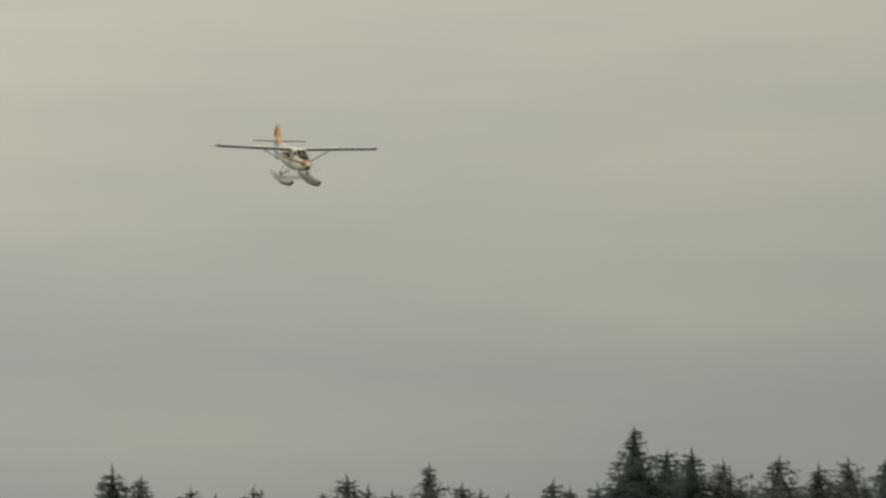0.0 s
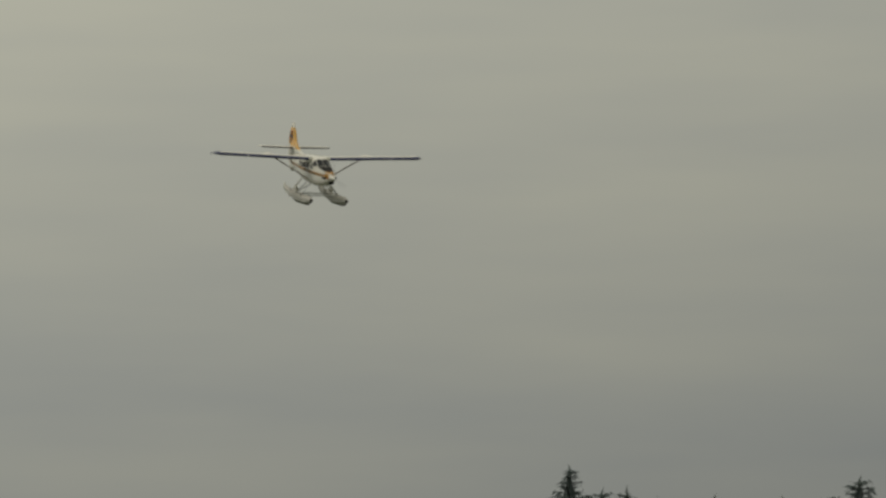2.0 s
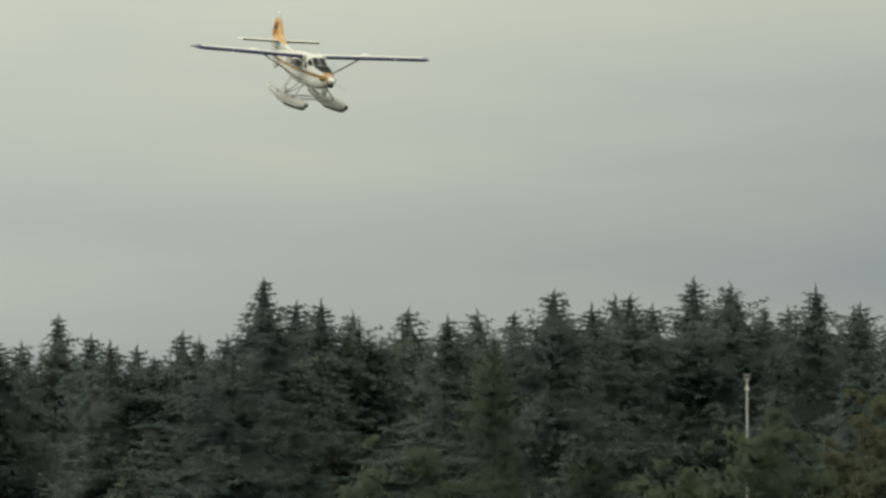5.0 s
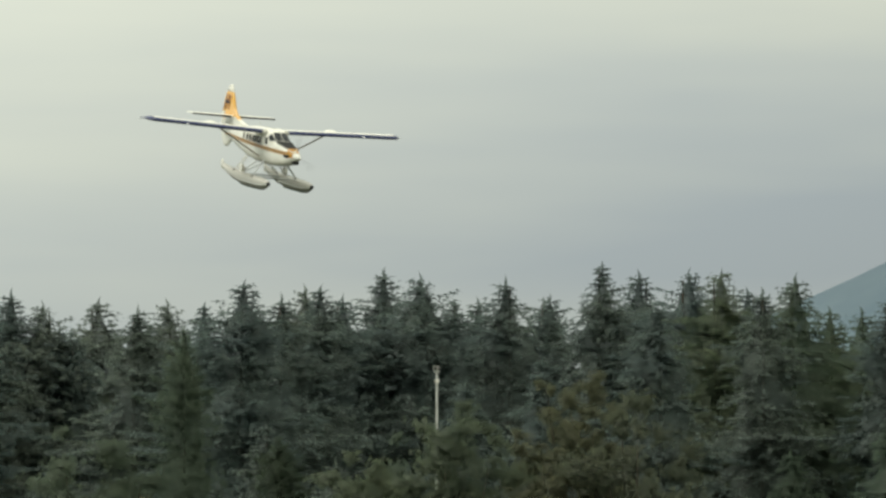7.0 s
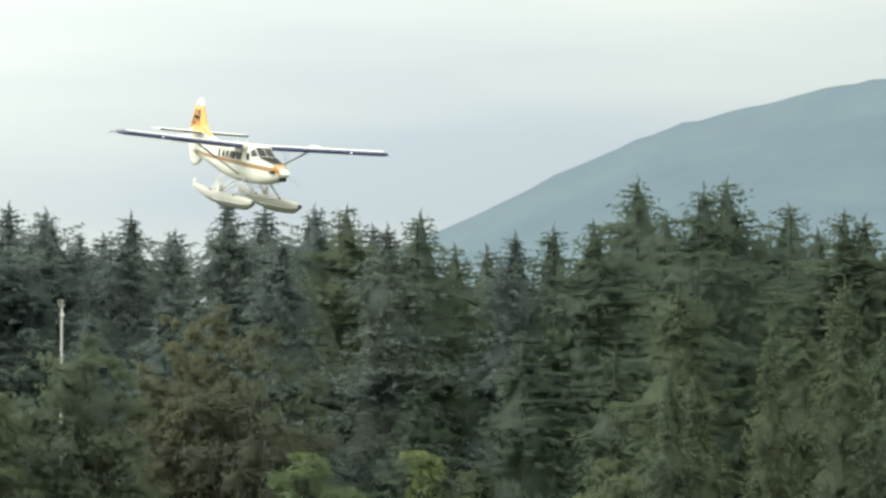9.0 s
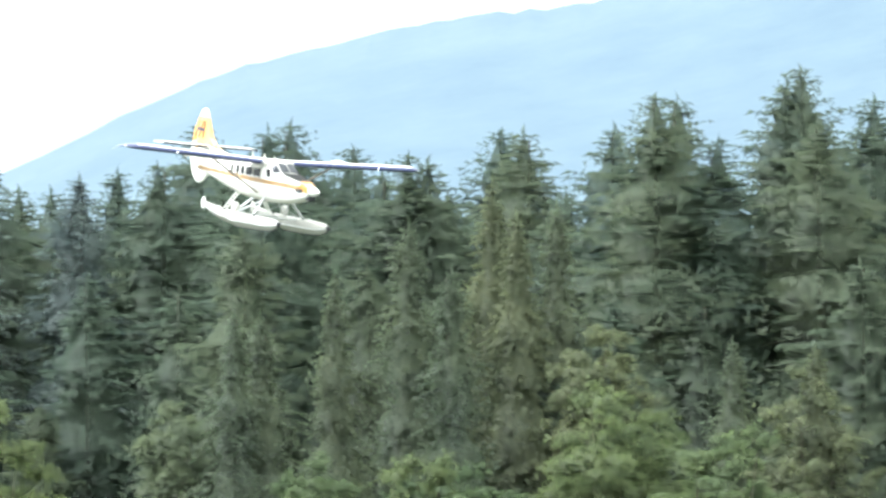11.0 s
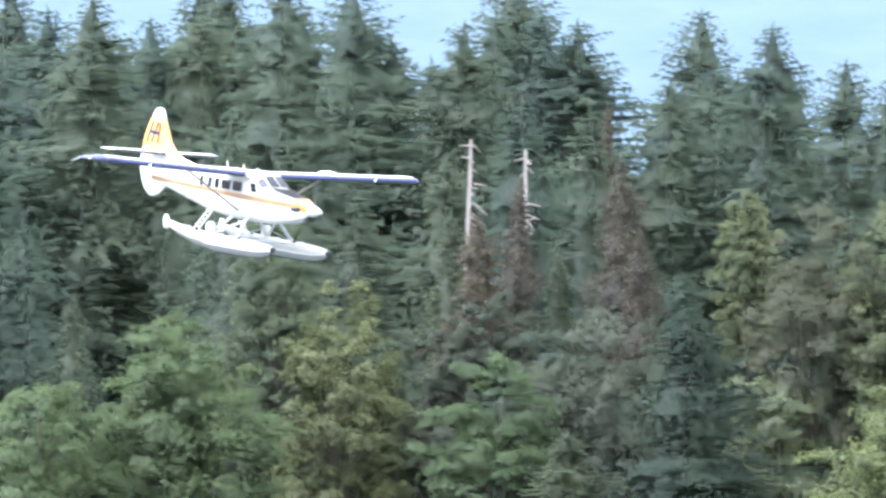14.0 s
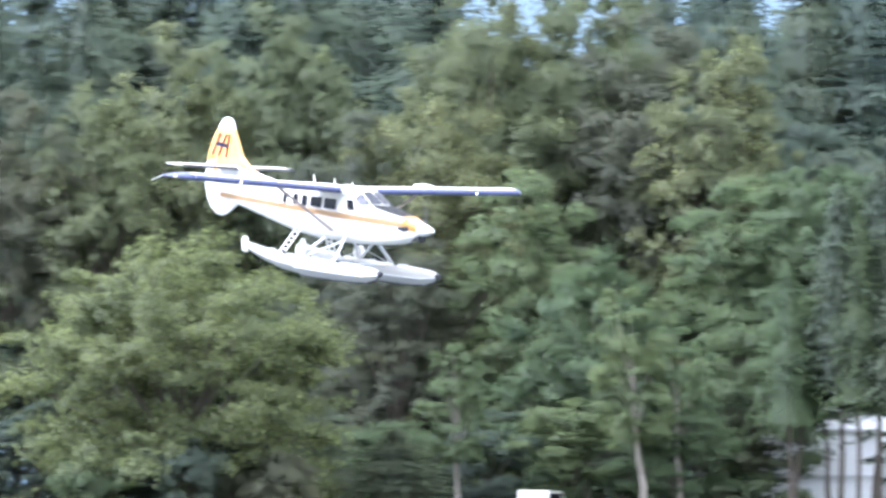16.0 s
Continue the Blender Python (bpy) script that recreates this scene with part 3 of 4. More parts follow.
BROADLEAF_MORE = [
    (20.01,39.1,600,6.5,'willow'), (21.38,40.5,598,8,'willow'), (22.42,38.2,596,7,'brown'), (22.85,35.7,592,6,'willow'), (20.59,29.9,588,6,'brown'),
    (16.29,26.0,586,4.5,'brown'), (16.61,24.8,584,4.5,'dark'), (4.66,34.5,576,5.4,'dark'), (4.47,34.2,579,4.6,'dark'), (21.63,35.9,602,7,'willow'),
    (23.38,31.8,596,5.5,'dark'), (23.33,17.1,559,2.6,'stemmed'), (23.58,17.8,560,2.6,'stemmed'), (23.83,18.5,559,2.6,'stemmed'), (23.78,29.9,594,5.5,'dark'),
    (19.48,8.2,545,3.6,'dark'), (18.95,7.1,546,3.4,'green'), (19.98,7.5,546,3.4,'brown'), (21.53,40.6,604,7,'willow'), (22.06,40.9,603,6.5,'willow'),
]


FIR_LABEL = "tall dark green fir standing in the wood"
FIRS = [conifer(11, M_FIR, 42, 6.4, 0.06, 0.22, clear=0.44, power=0.6, label=FIR_LABEL, group="firs of the wood"),
        conifer(12, M_FIR, 42, 5.6, 0.1, 0.3, clear=0.44, power=0.66, label=FIR_LABEL, group="firs of the wood"),
        conifer(13, M_FIR, 42, 6.6, 0.16, 0.18, clear=0.44, power=0.56, label=FIR_LABEL, group="firs of the wood"),
        conifer(14, M_FIR, 42, 5.8, 0.04, 0.26, clear=0.44, power=0.7, label=FIR_LABEL, group="firs of the wood")]
SPRUCE_LABEL = "tall green spruce with ragged drooping branches"
SPRUCES = [conifer(21, M_FIR_B, 42, 6.6, 0.2, 0.3, clear=0.44, power=0.66, label=SPRUCE_LABEL, group="spruces of the wood"),
           conifer(22, M_FIR_B, 42, 6.4, 0.32, 0.2, clear=0.44, power=0.6, label=SPRUCE_LABEL, group="spruces of the wood"),
           conifer(23, M_FIR_B, 42, 7.0, 0.22, 0.34, clear=0.44, power=0.7, label=SPRUCE_LABEL, group="spruces of the wood"),
           conifer(24, M_FIR_B, 42, 6.2, 0.12, 0.27, clear=0.44, power=0.62, label=SPRUCE_LABEL, group="spruces of the wood")]
LOW_FIRS = [conifer(61, M_FIR, 34, 6.0, 0.03, 0.26, 0.24, 0.72, 0.8, "dark fir filling the wood", "lower firs"),
            conifer(62, M_FIR, 34, 5.8, 0.05, 0.3, 0.24, 0.66, 0.8, "dark fir filling the wood", "lower firs")]
LOW_SPRUCES = [conifer(63, M_FIR_B, 34, 6.0, 0.04, 0.32, 0.24, 0.72, 0.8, "green spruce filling the wood", "lower spruces"),
               conifer(64, M_FIR_B, 34, 5.8, 0.05, 0.24, 0.24, 0.66, 0.8, "green spruce filling the wood", "lower spruces")]
CEDAR_LABEL = "pale olive green cedar in front of the wood"
CEDARS = [conifer(31, M_CEDAR, 30, 4.6, 0.0, 0.42, 0.03, 0.8, 1.4, CEDAR_LABEL, "cedars"),
          conifer(32, M_CEDAR, 30, 4.5, 0.02, 0.36, 0.03, 0.72, 1.4, CEDAR_LABEL, "cedars")]
FRONT = [conifer(41, M_FIR_B, 26, 5.6, 0.05, 0.24, 0.03, 0.72, 1.6, "broad dark spruce in front of the wood", "front spruces"),
         conifer(42, M_DARK, 26, 5.6, 0.03, 0.2, 0.03, 0.68, 1.6, "broad dark fir in front of the wood", "front firs")]
BROWNING = [conifer(51, M_BROWN, 30, 4.0, 0.2, 0.45, 0.1, 0.7, 1.5, "thin half-dead fir with browning needles", "browning firs"),
            conifer(52, M_BROWN, 30, 3.6, 0.3, 0.4, 0.1, 0.66, 1.5, "thin half-dead fir with browning needles", "browning firs")]
STEMS = [conifer(55, M_CEDAR, 24, 4.2, 0.1, 0.3, 0.42, 0.6, 1.0, "green cedar with a bare lower trunk", "bare-stemmed cedars"),
         conifer(56, M_LEAF["green"], 24, 4.0, 0.15, 0.34, 0.4, 0.6, 1.0, "green cedar with a bare lower trunk", "bare-stemmed cedars")]
TREE_RNG = random.Random(5)


def plant(src, az, dist, height, src_h, wide=1.0, tilt=0.4):
    s = height / src_h
    m = Matrix.Translation(place(az, dist)) @ pose(0, 0, 0, TREE_RNG.uniform(-tilt, tilt), TREE_RNG.uniform(-tilt, tilt), TREE_RNG.uniform(0, 360))
    return copy_thing(src, m @ Matrix.Diagonal((wide * s, wide * s, s, 1)))


def plant_wood():
    sky = SKYLINE_WEST + SKYLINE_MID + SKYLINE_EAST
    for i, (az, h, d) in enumerate(sky):
        h -= place(az, d).z
        src = FIRS[i % 4] if az < 5.8 + i * 0.61 % 2.0 else SPRUCES[i % 4]
        plant(src, az, d, h, 42, TREE_RNG.uniform(1.35, 1.6) if d < 720 else 0.9)
    # lower trees that fill the wood below its skyline
    xs = sorted((a, h) for a, h, d in sky)
    for d0, d1, lo, hi, step in ((600, 630, 0.6, 0.84, 0.45), (668, 700, 0.0, 0.0, 0.34)):
        az = -3.6
        while az < 25.4:
            near = [h for a, h in xs if abs(a - az) < 0.4] or [35.0]
            low = min(near) * TREE_RNG.uniform(lo, hi) - 3 if lo else min(near) * 1.04 - TREE_RNG.uniform(1.5, 4.5) - (3 if az < 18.2 else 6)
            src = TREE_RNG.choice(LOW_FIRS if az < TREE_RNG.uniform(5.8, 8.2) else LOW_SPRUCES)
            plant(src, az, TREE_RNG.uniform(d0, d1), low, 34, TREE_RNG.uniform(1.05, 1.35))
            az += TREE_RNG.uniform(0.7, 1.3) * step


plant_wood()


def plant_front():
    for i, (az, h, d, r) in enumerate(FRONT_FIRS):
        h -= place(az, d).z
        broad = r > 4.9
        src = FRONT[(i + 1) % 2] if broad else CEDARS[i % 2]
        sh, sr = (26, 5.2) if broad else (30, 4.3)
        plant(src, az, d, h, sh, (r / sr) / (h / sh))
    made = {}
    words = {"green": "leafy green maple", "maple": "large spreading green maple", "bright": "bright yellow-green young maple", "autumn": "maple with yellowing autumn leaves",
             "brown": "brownish olive alder", "grey": "pale grey-green poplar", "willow": "tall feathery olive green willow", "dark": "dark green broadleaf tree", "stemmed": "green maple with bare lower stems"}
    for i, (az, h, d, r, kind) in enumerate(BROADLEAF_WEST + BROADLEAF_EAST + BROADLEAF_MORE):
        h -= place(az, d).z
        tall = h > 3.2 * r
        key = (kind, tall, i % 2, int(r // 2.2))
        if key not in made:
            big, feathery = kind == "maple", kind in ("willow", "brown", "grey")
            made[key] = broadleaf(100 + i, M_LEAF["green" if kind == "stemmed" else kind], h, r, 1.35 if big else 1.0, 0.38 if big else (0.33 if feathery else 0.36),
                                  0.8 if feathery else (0.42 if big else 0.6), 0.42 if kind == "stemmed" else 0.03, 0.44 if big else (0.47 if feathery else 0.6), words[kind] + " at the edge of the wood", kind + " broadleaf trees"), h, r
            made[key][0].matrix_basis = Matrix.Translation(place(az, d))
        else:
            src, sh, sr = made[key]
            plant(src, az, d, h, sh, (r / sr) / (h / sh))


def plant_odd_firs():
    """Half-dead firs round the snags, and slim firs before the white stand-in building."""
    for i, (az, h, d, w) in enumerate(((17.14, 34.5, 594, 1.05), (17.03, 40.5, 640, 0.55), (16.24, 30.6, 588, 1.15), (16.47, 33.0, 593, 0.85), (17.25, 29.5, 590, 1.0))):
        plant(BROWNING[i % 2], az, d, h - place(az, d).z, 30, w)
    for i, (az, h, d, w) in enumerate(((23.62, 24.0, 557, 0.9), (23.74, 22.0, 556, 0.85), (23.87, 25.0, 558, 0.9), (23.3, 19.0, 556, 0.9), (23.98, 20.0, 555, 0.9))):
        plant(STEMS[i % 2], az, d, h - place(az, d).z, 24, w)
    alder = broadleaf(91, M_LEAF["green"], 15, 3.0, 0.5, 0.4, 0.7, 0.3, 0.5, "slim green alder with a pale leaning trunk", "alders", M_BARK_PALE)
    alder.matrix_basis = Matrix.Translation(place(22.38, 551)) @ pose(0, 0, 0, 0, -4, 0)
    plant(alder, 22.6, 553, 12.5, 15)
    plant(alder, 21.2, 556, 11.5, 15)


def plant_thicket():
    """Young trees and tall shrubs that close the foot of the wood."""
    kinds = [broadleaf(70 + i, M_LEAF[k2], 14, 4.4, 0.7, 0.5, 0.6, 0.02, 0.8, w + " in the thicket below the wood", "thicket") for i, (k2, w) in enumerate(
        (("dark", "dark green leafy shrub"), ("grey", "pale grey-green young poplar"), ("green", "green young maple"), ("brown", "olive brown alder shrub")))]
    for lo, d0, d1, h0, h1, step in ((5.5, 586, 600, 10, 19, 0.42), (14.5, 556, 568, 5, 8, 0.5)):
        az = lo
        while az < 25.5:
            if d0 > 580 or not 23.1 < az < 23.9:
                plant(TREE_RNG.choice(kinds + kinds[:1]), az, TREE_RNG.uniform(d0, d1), TREE_RNG.uniform(h0, h1), 14, TREE_RNG.uniform(0.95, 1.3) * (1.5 if h1 < 10 else 1))
            az += step * TREE_RNG.uniform(0.7, 1.3)
    return kinds


plant_front()
plant_odd_firs()
for ob in plant_thicket() + FIRS + SPRUCES + LOW_FIRS + LOW_SPRUCES + CEDARS + FRONT + BROWNING + STEMS:
    for o in (*ob.children_recursive, ob):
        bpy.data.objects.remove(o)

# ---- the seaplane: x forward, y to port, z up from the wing tips' level ----
# station, top, bottom, half width
HULL = [(5.3, -1.2, -1.68, 0.26), (5.0, -1.08, -1.86, 0.34), (4.2, -0.93, -2.06, 0.47), (3.4, -0.8, -2.18, 0.57), (2.7, -0.7, -2.26, 0.66), (2.2, -0.42, -2.3, 0.71), (1.6, -0.14, -2.33, 0.74),
        (0.9, -0.06, -2.34, 0.76), (-1.0, -0.06, -2.31, 0.76), (-2.6, -0.12, -2.17, 0.72), (-4.2, -0.3, -1.9, 0.6), (-6.0, -0.42, -1.58, 0.46), (-7.6, -0.5, -1.34, 0.27), (-9.2, -0.58, -1.12, 0.09)]


def hull_at(x):
    xs = [h[0] for h in HULL][::-1]
    return [float(np.interp(x, xs, [h[i] for h in HULL][::-1])) for i in (1, 2, 3)]


def hull_y(x, z):
    """Half width of the rounded-box hull at a height."""
    top, bot, w = hull_at(x)
    c, h = (top + bot) / 2, (top - bot) / 2
    t = min(1.0, abs((z - c) / h))
    return w * (1 - t ** 3.4) ** (1 / 3.4)


def ring(x, top, bot, w, n=28, e=2 / 3.4):
    c, h = (top + bot) / 2, (top - bot) / 2
    out = []
    for i in range(n):
        a = 2 * math.pi * i / n
        ca, sa = math.cos(a), math.sin(a)
        out.append(Vector((x, w * math.copysign(abs(ca) ** e, ca), c + h * math.copysign(abs(sa) ** e, sa))))
    return out


def on_hull(x0, x1, z0, z1, side, lift=0.012, n=6, slant=0.0):
    """A thin panel that follows the hull's flank; z0 and z1 may be functions of x."""
    f0, f1 = (z0 if callable(z0) else lambda x: z0), (z1 if callable(z1) else lambda x: z1)
    bm = bmesh.new()
    rows = []
    for i in range(n + 1):
        col = []
        for j in range(4):
            u = j / 3
            x = x0 + (x1 - x0) * i / n + slant * u
            z = f0(x) + (f1(x) - f0(x)) * u
            col.append(bm.verts.new((x, side * (hull_y(x, z) + lift), z)))
        rows.append(col)
    for a, b in zip(rows, rows[1:]):
        for j in range(3):
            bm.faces.new((a[j], b[j], b[j + 1], a[j + 1]))
    bmesh.ops.solidify(bm, geom=bm.faces[:], thickness=0.02)
    return bm


def foil(chord, thick, n=10):
    """Points of a wing section from tail over the top to the nose and back, nose at +chord/2."""
    xs = [0.5 * (1 - math.cos(math.pi * i / n)) for i in range(n + 1)]
    def t(s):
        return 5 * thick * (0.2969 * math.sqrt(s) - 0.126 * s - 0.3516 * s * s + 0.2843 * s ** 3 - 0.1015 * s ** 4)
    up = [(chord * (0.5 - s), t(s) * chord * 1.25) for s in xs[::-1]]
    dn = [(chord * (0.5 - s), -t(s) * chord * 0.65) for s in xs[1:-1]]
    return up + dn


def wing_rings(side, stations, thick=0.165):
    out = []
    for y, chord, x, z, squash in stations:
        out.append([Vector((x + px, side * y, z + pz * squash)) for px, pz in foil(chord, thick)])
    return out


def wing_mid(y):
    return -0.26 + 0.26 * (y / 8.6) ** 1.0


def leading_edge(side, y0, y1, n=12):
    """The painted front of the wing, a few millimetres proud."""
    whole = foil(1.98, 0.165, 24)
    sec = [(px, pz) for n2, (px, pz) in enumerate(whole) if (px > 0.76 if n2 <= 24 else px > 0.45)]
    # order from the upper rear round the nose to the lower rear
    bm = bmesh.new()
    rows = []
    for i in range(n + 1):
        y = y0 + (y1 - y0) * i / n
        rows.append([bm.verts.new((px + 0.006, side * y, wing_mid(y) + pz * 1.03)) for px, pz in sec])
    for a, b in zip(rows, rows[1:]):
        for j in range(len(sec) - 1):
            bm.faces.new((a[j], b[j], b[j + 1], a[j + 1]))
    return bm


def outline_plate(points, thick, axis="y", offset=0.0, taper=0.35):
    """A flat surface (fin, rudder) with a thick middle and thin rim, from its outline in x and z."""
    n = len(points)
    cx, cz = sum(p[0] for p in points) / n, sum(p[1] for p in points) / n
    bm = bmesh.new()
    rings = []
    for side, k2, th in ((-1, 0.72, 1.0), (-1, 1.0, taper), (1, 1.0, taper), (1, 0.72, 1.0)):
        rings.append([bm.verts.new((cx + (x - cx) * k2, offset + side * th * thick / 2, cz + (z - cz) * k2)) for x, z in points])
    for a, b in zip(rings, rings[1:]):
        for i in range(n):
            bm.faces.new((a[i], a[(i + 1) % n], b[(i + 1) % n], b[i]))
    bm.faces.new(rings[0][::-1])
    bm.faces.new(rings[-1])
    return bm


def quad_plate(corners, thick):
    """A thin plate over corners given in space."""
    bm = bmesh.new()
    bm.faces.new([bm.verts.new(c) for c in corners])
    bmesh.ops.solidify(bm, geom=bm.faces[:], thickness=thick)
    return bm


def build_float(plane, side):
    """One float: hull with chines and a step, bumper, water rudder, hatches."""
    st = [(4.72, -3.28, -3.43, 0.08), (4.45, -3.19, -3.59, 0.21), (3.9, -3.13, -3.75, 0.32), (3.0, -3.09, -3.81, 0.39), (1.6, -3.07, -3.84, 0.42), (0.2, -3.06, -3.84, 0.42), (-0.55, -3.05, -3.82, 0.41),
          (-0.56, -3.05, -3.77, 0.4), (-1.8, -3.02, -3.68, 0.36), (-3.2, -2.93, -3.4, 0.28), (-4.35, -2.8, -3.08, 0.15)]
    rings = []
    for x, top, keel, w in st:
        deep = top - keel
        prof = [(0, keel), (0.55 * w, keel + 0.2 * deep), (0.97 * w, keel + 0.42 * deep), (w, keel + 0.7 * deep), (0.86 * w, top - 0.05), (0.5 * w, top), (0, top + 0.02)]
        pts = [Vector((x, y, z)) for y, z in prof] + [Vector((x, -y, z)) for y, z in prof[-2:0:-1]]
        rings.append([p + Vector((0, side * 1.5, 0)) for p in pts])
    fl = part("float", loft(rings), M_FLOAT, plane, "pale grey seaplane float with a stepped bottom")
    s = side * 1.5
    part("bumper", joined(rod((4.66, s, -3.33), (4.8, s, -3.33), 0.14, 0.09, 10), rod((4.6, s, -3.33), (4.66, s, -3.33), 0.12, 0.14, 10)), M_BLACK, fl, "black rubber bow bumper")
    part("water_rudder", outline_plate([(-4.25, -3.22), (-4.62, -3.18), (-4.72, -2.78), (-4.6, -2.58), (-4.38, -2.58), (-4.26, -2.78)], 0.1, offset=s), M_WHITE, fl)
    for x, z in ((2.4, -3.08), (0.3, -3.05), (-2.6, -2.95)):
        part("hatch", rod((x, s, z - 0.02), (x, s, z + 0.05), 0.13, sides=10), M_METAL, fl)
    for x, z in ((2.2, -3.09), (-1.4, -3.04)):
        part("mooring_cleat", box(x - 0.12, x + 0.12, s - 0.3, s - 0.24, z, z + 0.09, 0.01), M_BLACK, fl)
    part("keel_strip", joined(*[rod((a[0], s, a[2] - 0.005), (c[0], s, c[2] - 0.005), 0.035, sides=6) for a, c in zip(st[:7], st[1:7])]), M_BLACK, fl, "dark keel strip")
    for e in (-1, 1):
        part("chine_rail", joined(*[rod((a[0], s + e * a[3] * 0.98, a[2] + 0.42 * (a[1] - a[2])), (c[0], s + e * c[3] * 0.98, c[2] + 0.42 * (c[1] - c[2])), 0.028, sides=5) for a, c in zip(st[:7], st[1:7])]), M_METAL, fl)
    part("wheel", rod((-0.65, s - 0.1, -2.8), (-0.65, s + 0.1, -2.8), 0.27, sides=16), M_WHITE, fl, "white wheel hub")
    return fl


def build_seaplane():
    plane = thing("seaplane", pose(0, 0, 60), "white single-engine seaplane with orange tail flying over trees", "seaplane")
    rings = [ring(*h) for h in HULL]
    body = part("fuselage", loft(rings), M_WHITE, plane, "white fuselage with a gold stripe", smooth=True)
    for side in (-1, 1):
        part("stripe", on_hull(4.9, -8.2, lambda x: -1.38 + 0.018 * (4.9 - x) - 0.05, lambda x: -1.13 + 0.014 * (4.9 - x) - 0.05, side, 0.008, 40), M_GOLD, body, "gold stripe")
        for x0, x1 in ((0.5, -0.3), (-0.5, -1.25), (-1.5, -1.85), (-2.15, -2.45), (-2.95, -3.2)):
            f = part("window_frame", on_hull(x0 + 0.04, x1 - 0.04, -1.06, -0.58, side, 0.012), M_WHITE, body)
            part("pane", on_hull(x0, x1, -1.03, -0.61, side, 0.034), M_GLASS, f, "dark cabin window pane")
        part("door_window", on_hull(1.7, 1.28, -0.96, -0.56, side, 0.02, slant=-0.16), M_GLASS, body, "dark cockpit door window")
        for x, z0 in ((1.95, -2.0), (1.0, -2.0), (-1.58, -2.0), (-2.32, -1.95)):
            part("door_seam", on_hull(x, x - 0.03, z0, -0.47, side, 0.006, 1), M_METAL, body)
        # windshield panes
        part("windshield_pane", quad_plate([(2.6, side * 0.03, -0.6), (1.78, side * 0.03, -0.14), (1.78, side * 0.46, -0.18), (2.54, side * 0.5, -0.62)][::side], 0.03), M_SCREEN, body, "dark windshield pane")
        part("windshield_pane", quad_plate([(2.5, side * 0.56, -0.64), (1.8, side * 0.54, -0.22), (1.66, side * 0.73, -0.46), (2.0, side * 0.74, -0.7)][::side], 0.03), M_SCREEN, body, "dark side windshield pane")
        part("exhaust_stack", joined(rod((4.85, side * 0.36, -1.42), (4.68, side * 0.5, -1.45), 0.09, 0.09, 10), rod((4.68, side * 0.5, -1.45), (4.45, side * 0.56, -1.46), 0.09, 0.07, 10)), M_BLACK, body, "dark exhaust stack")
        part("nose_panel", on_hull(5.28, 4.5, lambda x: -1.56 + 0.2 * (5.28 - x), lambda x: -1.2 + 0.22 * (5.28 - x), side, 0.02), M_ORANGE, body, "orange nose cowling panel")
    part("glare_panel", joined(*[quad_plate([(4.4, -0.36, -0.95), (2.6, -0.58, -0.655), (2.6, 0.58, -0.655), (4.4, 0.36, -0.95)], 0.03)]), M_BLACK, body, "matt black anti-glare panel")
    part("nose_top", quad_plate([(5.2, -0.19, -1.14), (4.4, -0.34, -0.94), (4.4, 0.34, -0.94), (5.2, 0.19, -1.14)], 0.025), M_ORANGE, body, "orange cowling top")
    part("air_intake", joined(box(4.7, 5.4, -0.2, 0.2, -1.92, -1.66, 0.06)), M_BLACK, body, "black chin intake")
    for x, h in ((-0.6, 0.24), (-2.0, 0.3), (0.6, 0.18)):
        part("antenna", quad_plate([(x, 0, -0.08), (x - 0.12, 0, -0.1), (x - 0.2, 0, h - 0.08), (x - 0.14, 0, h - 0.06)], 0.03), M_WHITE, body)
    # spinner and propeller
    prop = part("propeller_spinner", loft([[Vector((x, r * math.cos(a), r * math.sin(a))) for a in (2 * math.pi * i / 20 for i in range(20))] for x, r in ((0, 0.27), (0.2, 0.25), (0.42, 0.19), (0.64, 0.11), (0.84, 0.02))]), M_WHITE, plane, "white propeller spinner", smooth=True)
    for i in range(3):
        a = 2 * math.pi * i / 3
        r = Matrix.Rotation(a, 4, "X")
        b = loft([[r @ Vector((0.14 + w * math.sin(tw) * math.cos(q), w * math.cos(tw) * math.cos(q), d)) + r @ Vector((0.012 * math.sin(q), 0, 0)) for q in (2 * math.pi * j / 8 for j in range(8))]
                  for d, w, tw in ((0.2, 0.02, 1.0), (0.5, 0.022, 0.9), (0.9, 0.022, 0.7), (1.25, 0.018, 0.5), (1.36, 0.01, 0.45))])
        part("propeller_blade", b, M_PROP, prop)
    prop.matrix_basis = pose(5.3, 0, -1.43)
    # wings
    for side in (-1, 1):
        word = "port" if side > 0 else "starboard"
        st = [(y, 1.98, 0, wing_mid(y), 1.0) for y in (0.0, 0.8, 3.0, 5.5, 8.0, 8.35)]
        wing = part("wing", loft(wing_rings(side, st)), M_WHITE, plane, "white %s wing" % word, smooth=False)
        tip = [(8.353, 1.98, 0, wing_mid(8.35), 1.0), (8.55, 1.86, -0.03, wing_mid(8.55), 0.85), (8.74, 1.4, -0.12, wing_mid(8.6), 0.6), (8.9, 0.6, -0.32, wing_mid(8.5) - 0.03, 0.25)]
        part("wing_tip", loft(wing_rings(side, tip)), M_NAVY, wing, "navy blue wing tip")
        part("leading_edge", leading_edge(side, 0.8, 8.35), M_NAVY, wing, "navy blue leading edge")
        part("flap", quad_plate([(-0.62, side * 0.9, wing_mid(0.9) - 0.08), (-1.12, side * 0.9, wing_mid(0.9) - 0.2), (-1.12, side * 4.7, wing_mid(4.7) - 0.2), (-0.62, side * 4.7, wing_mid(4.7) - 0.08)][::side], 0.06), M_WHITE, wing)
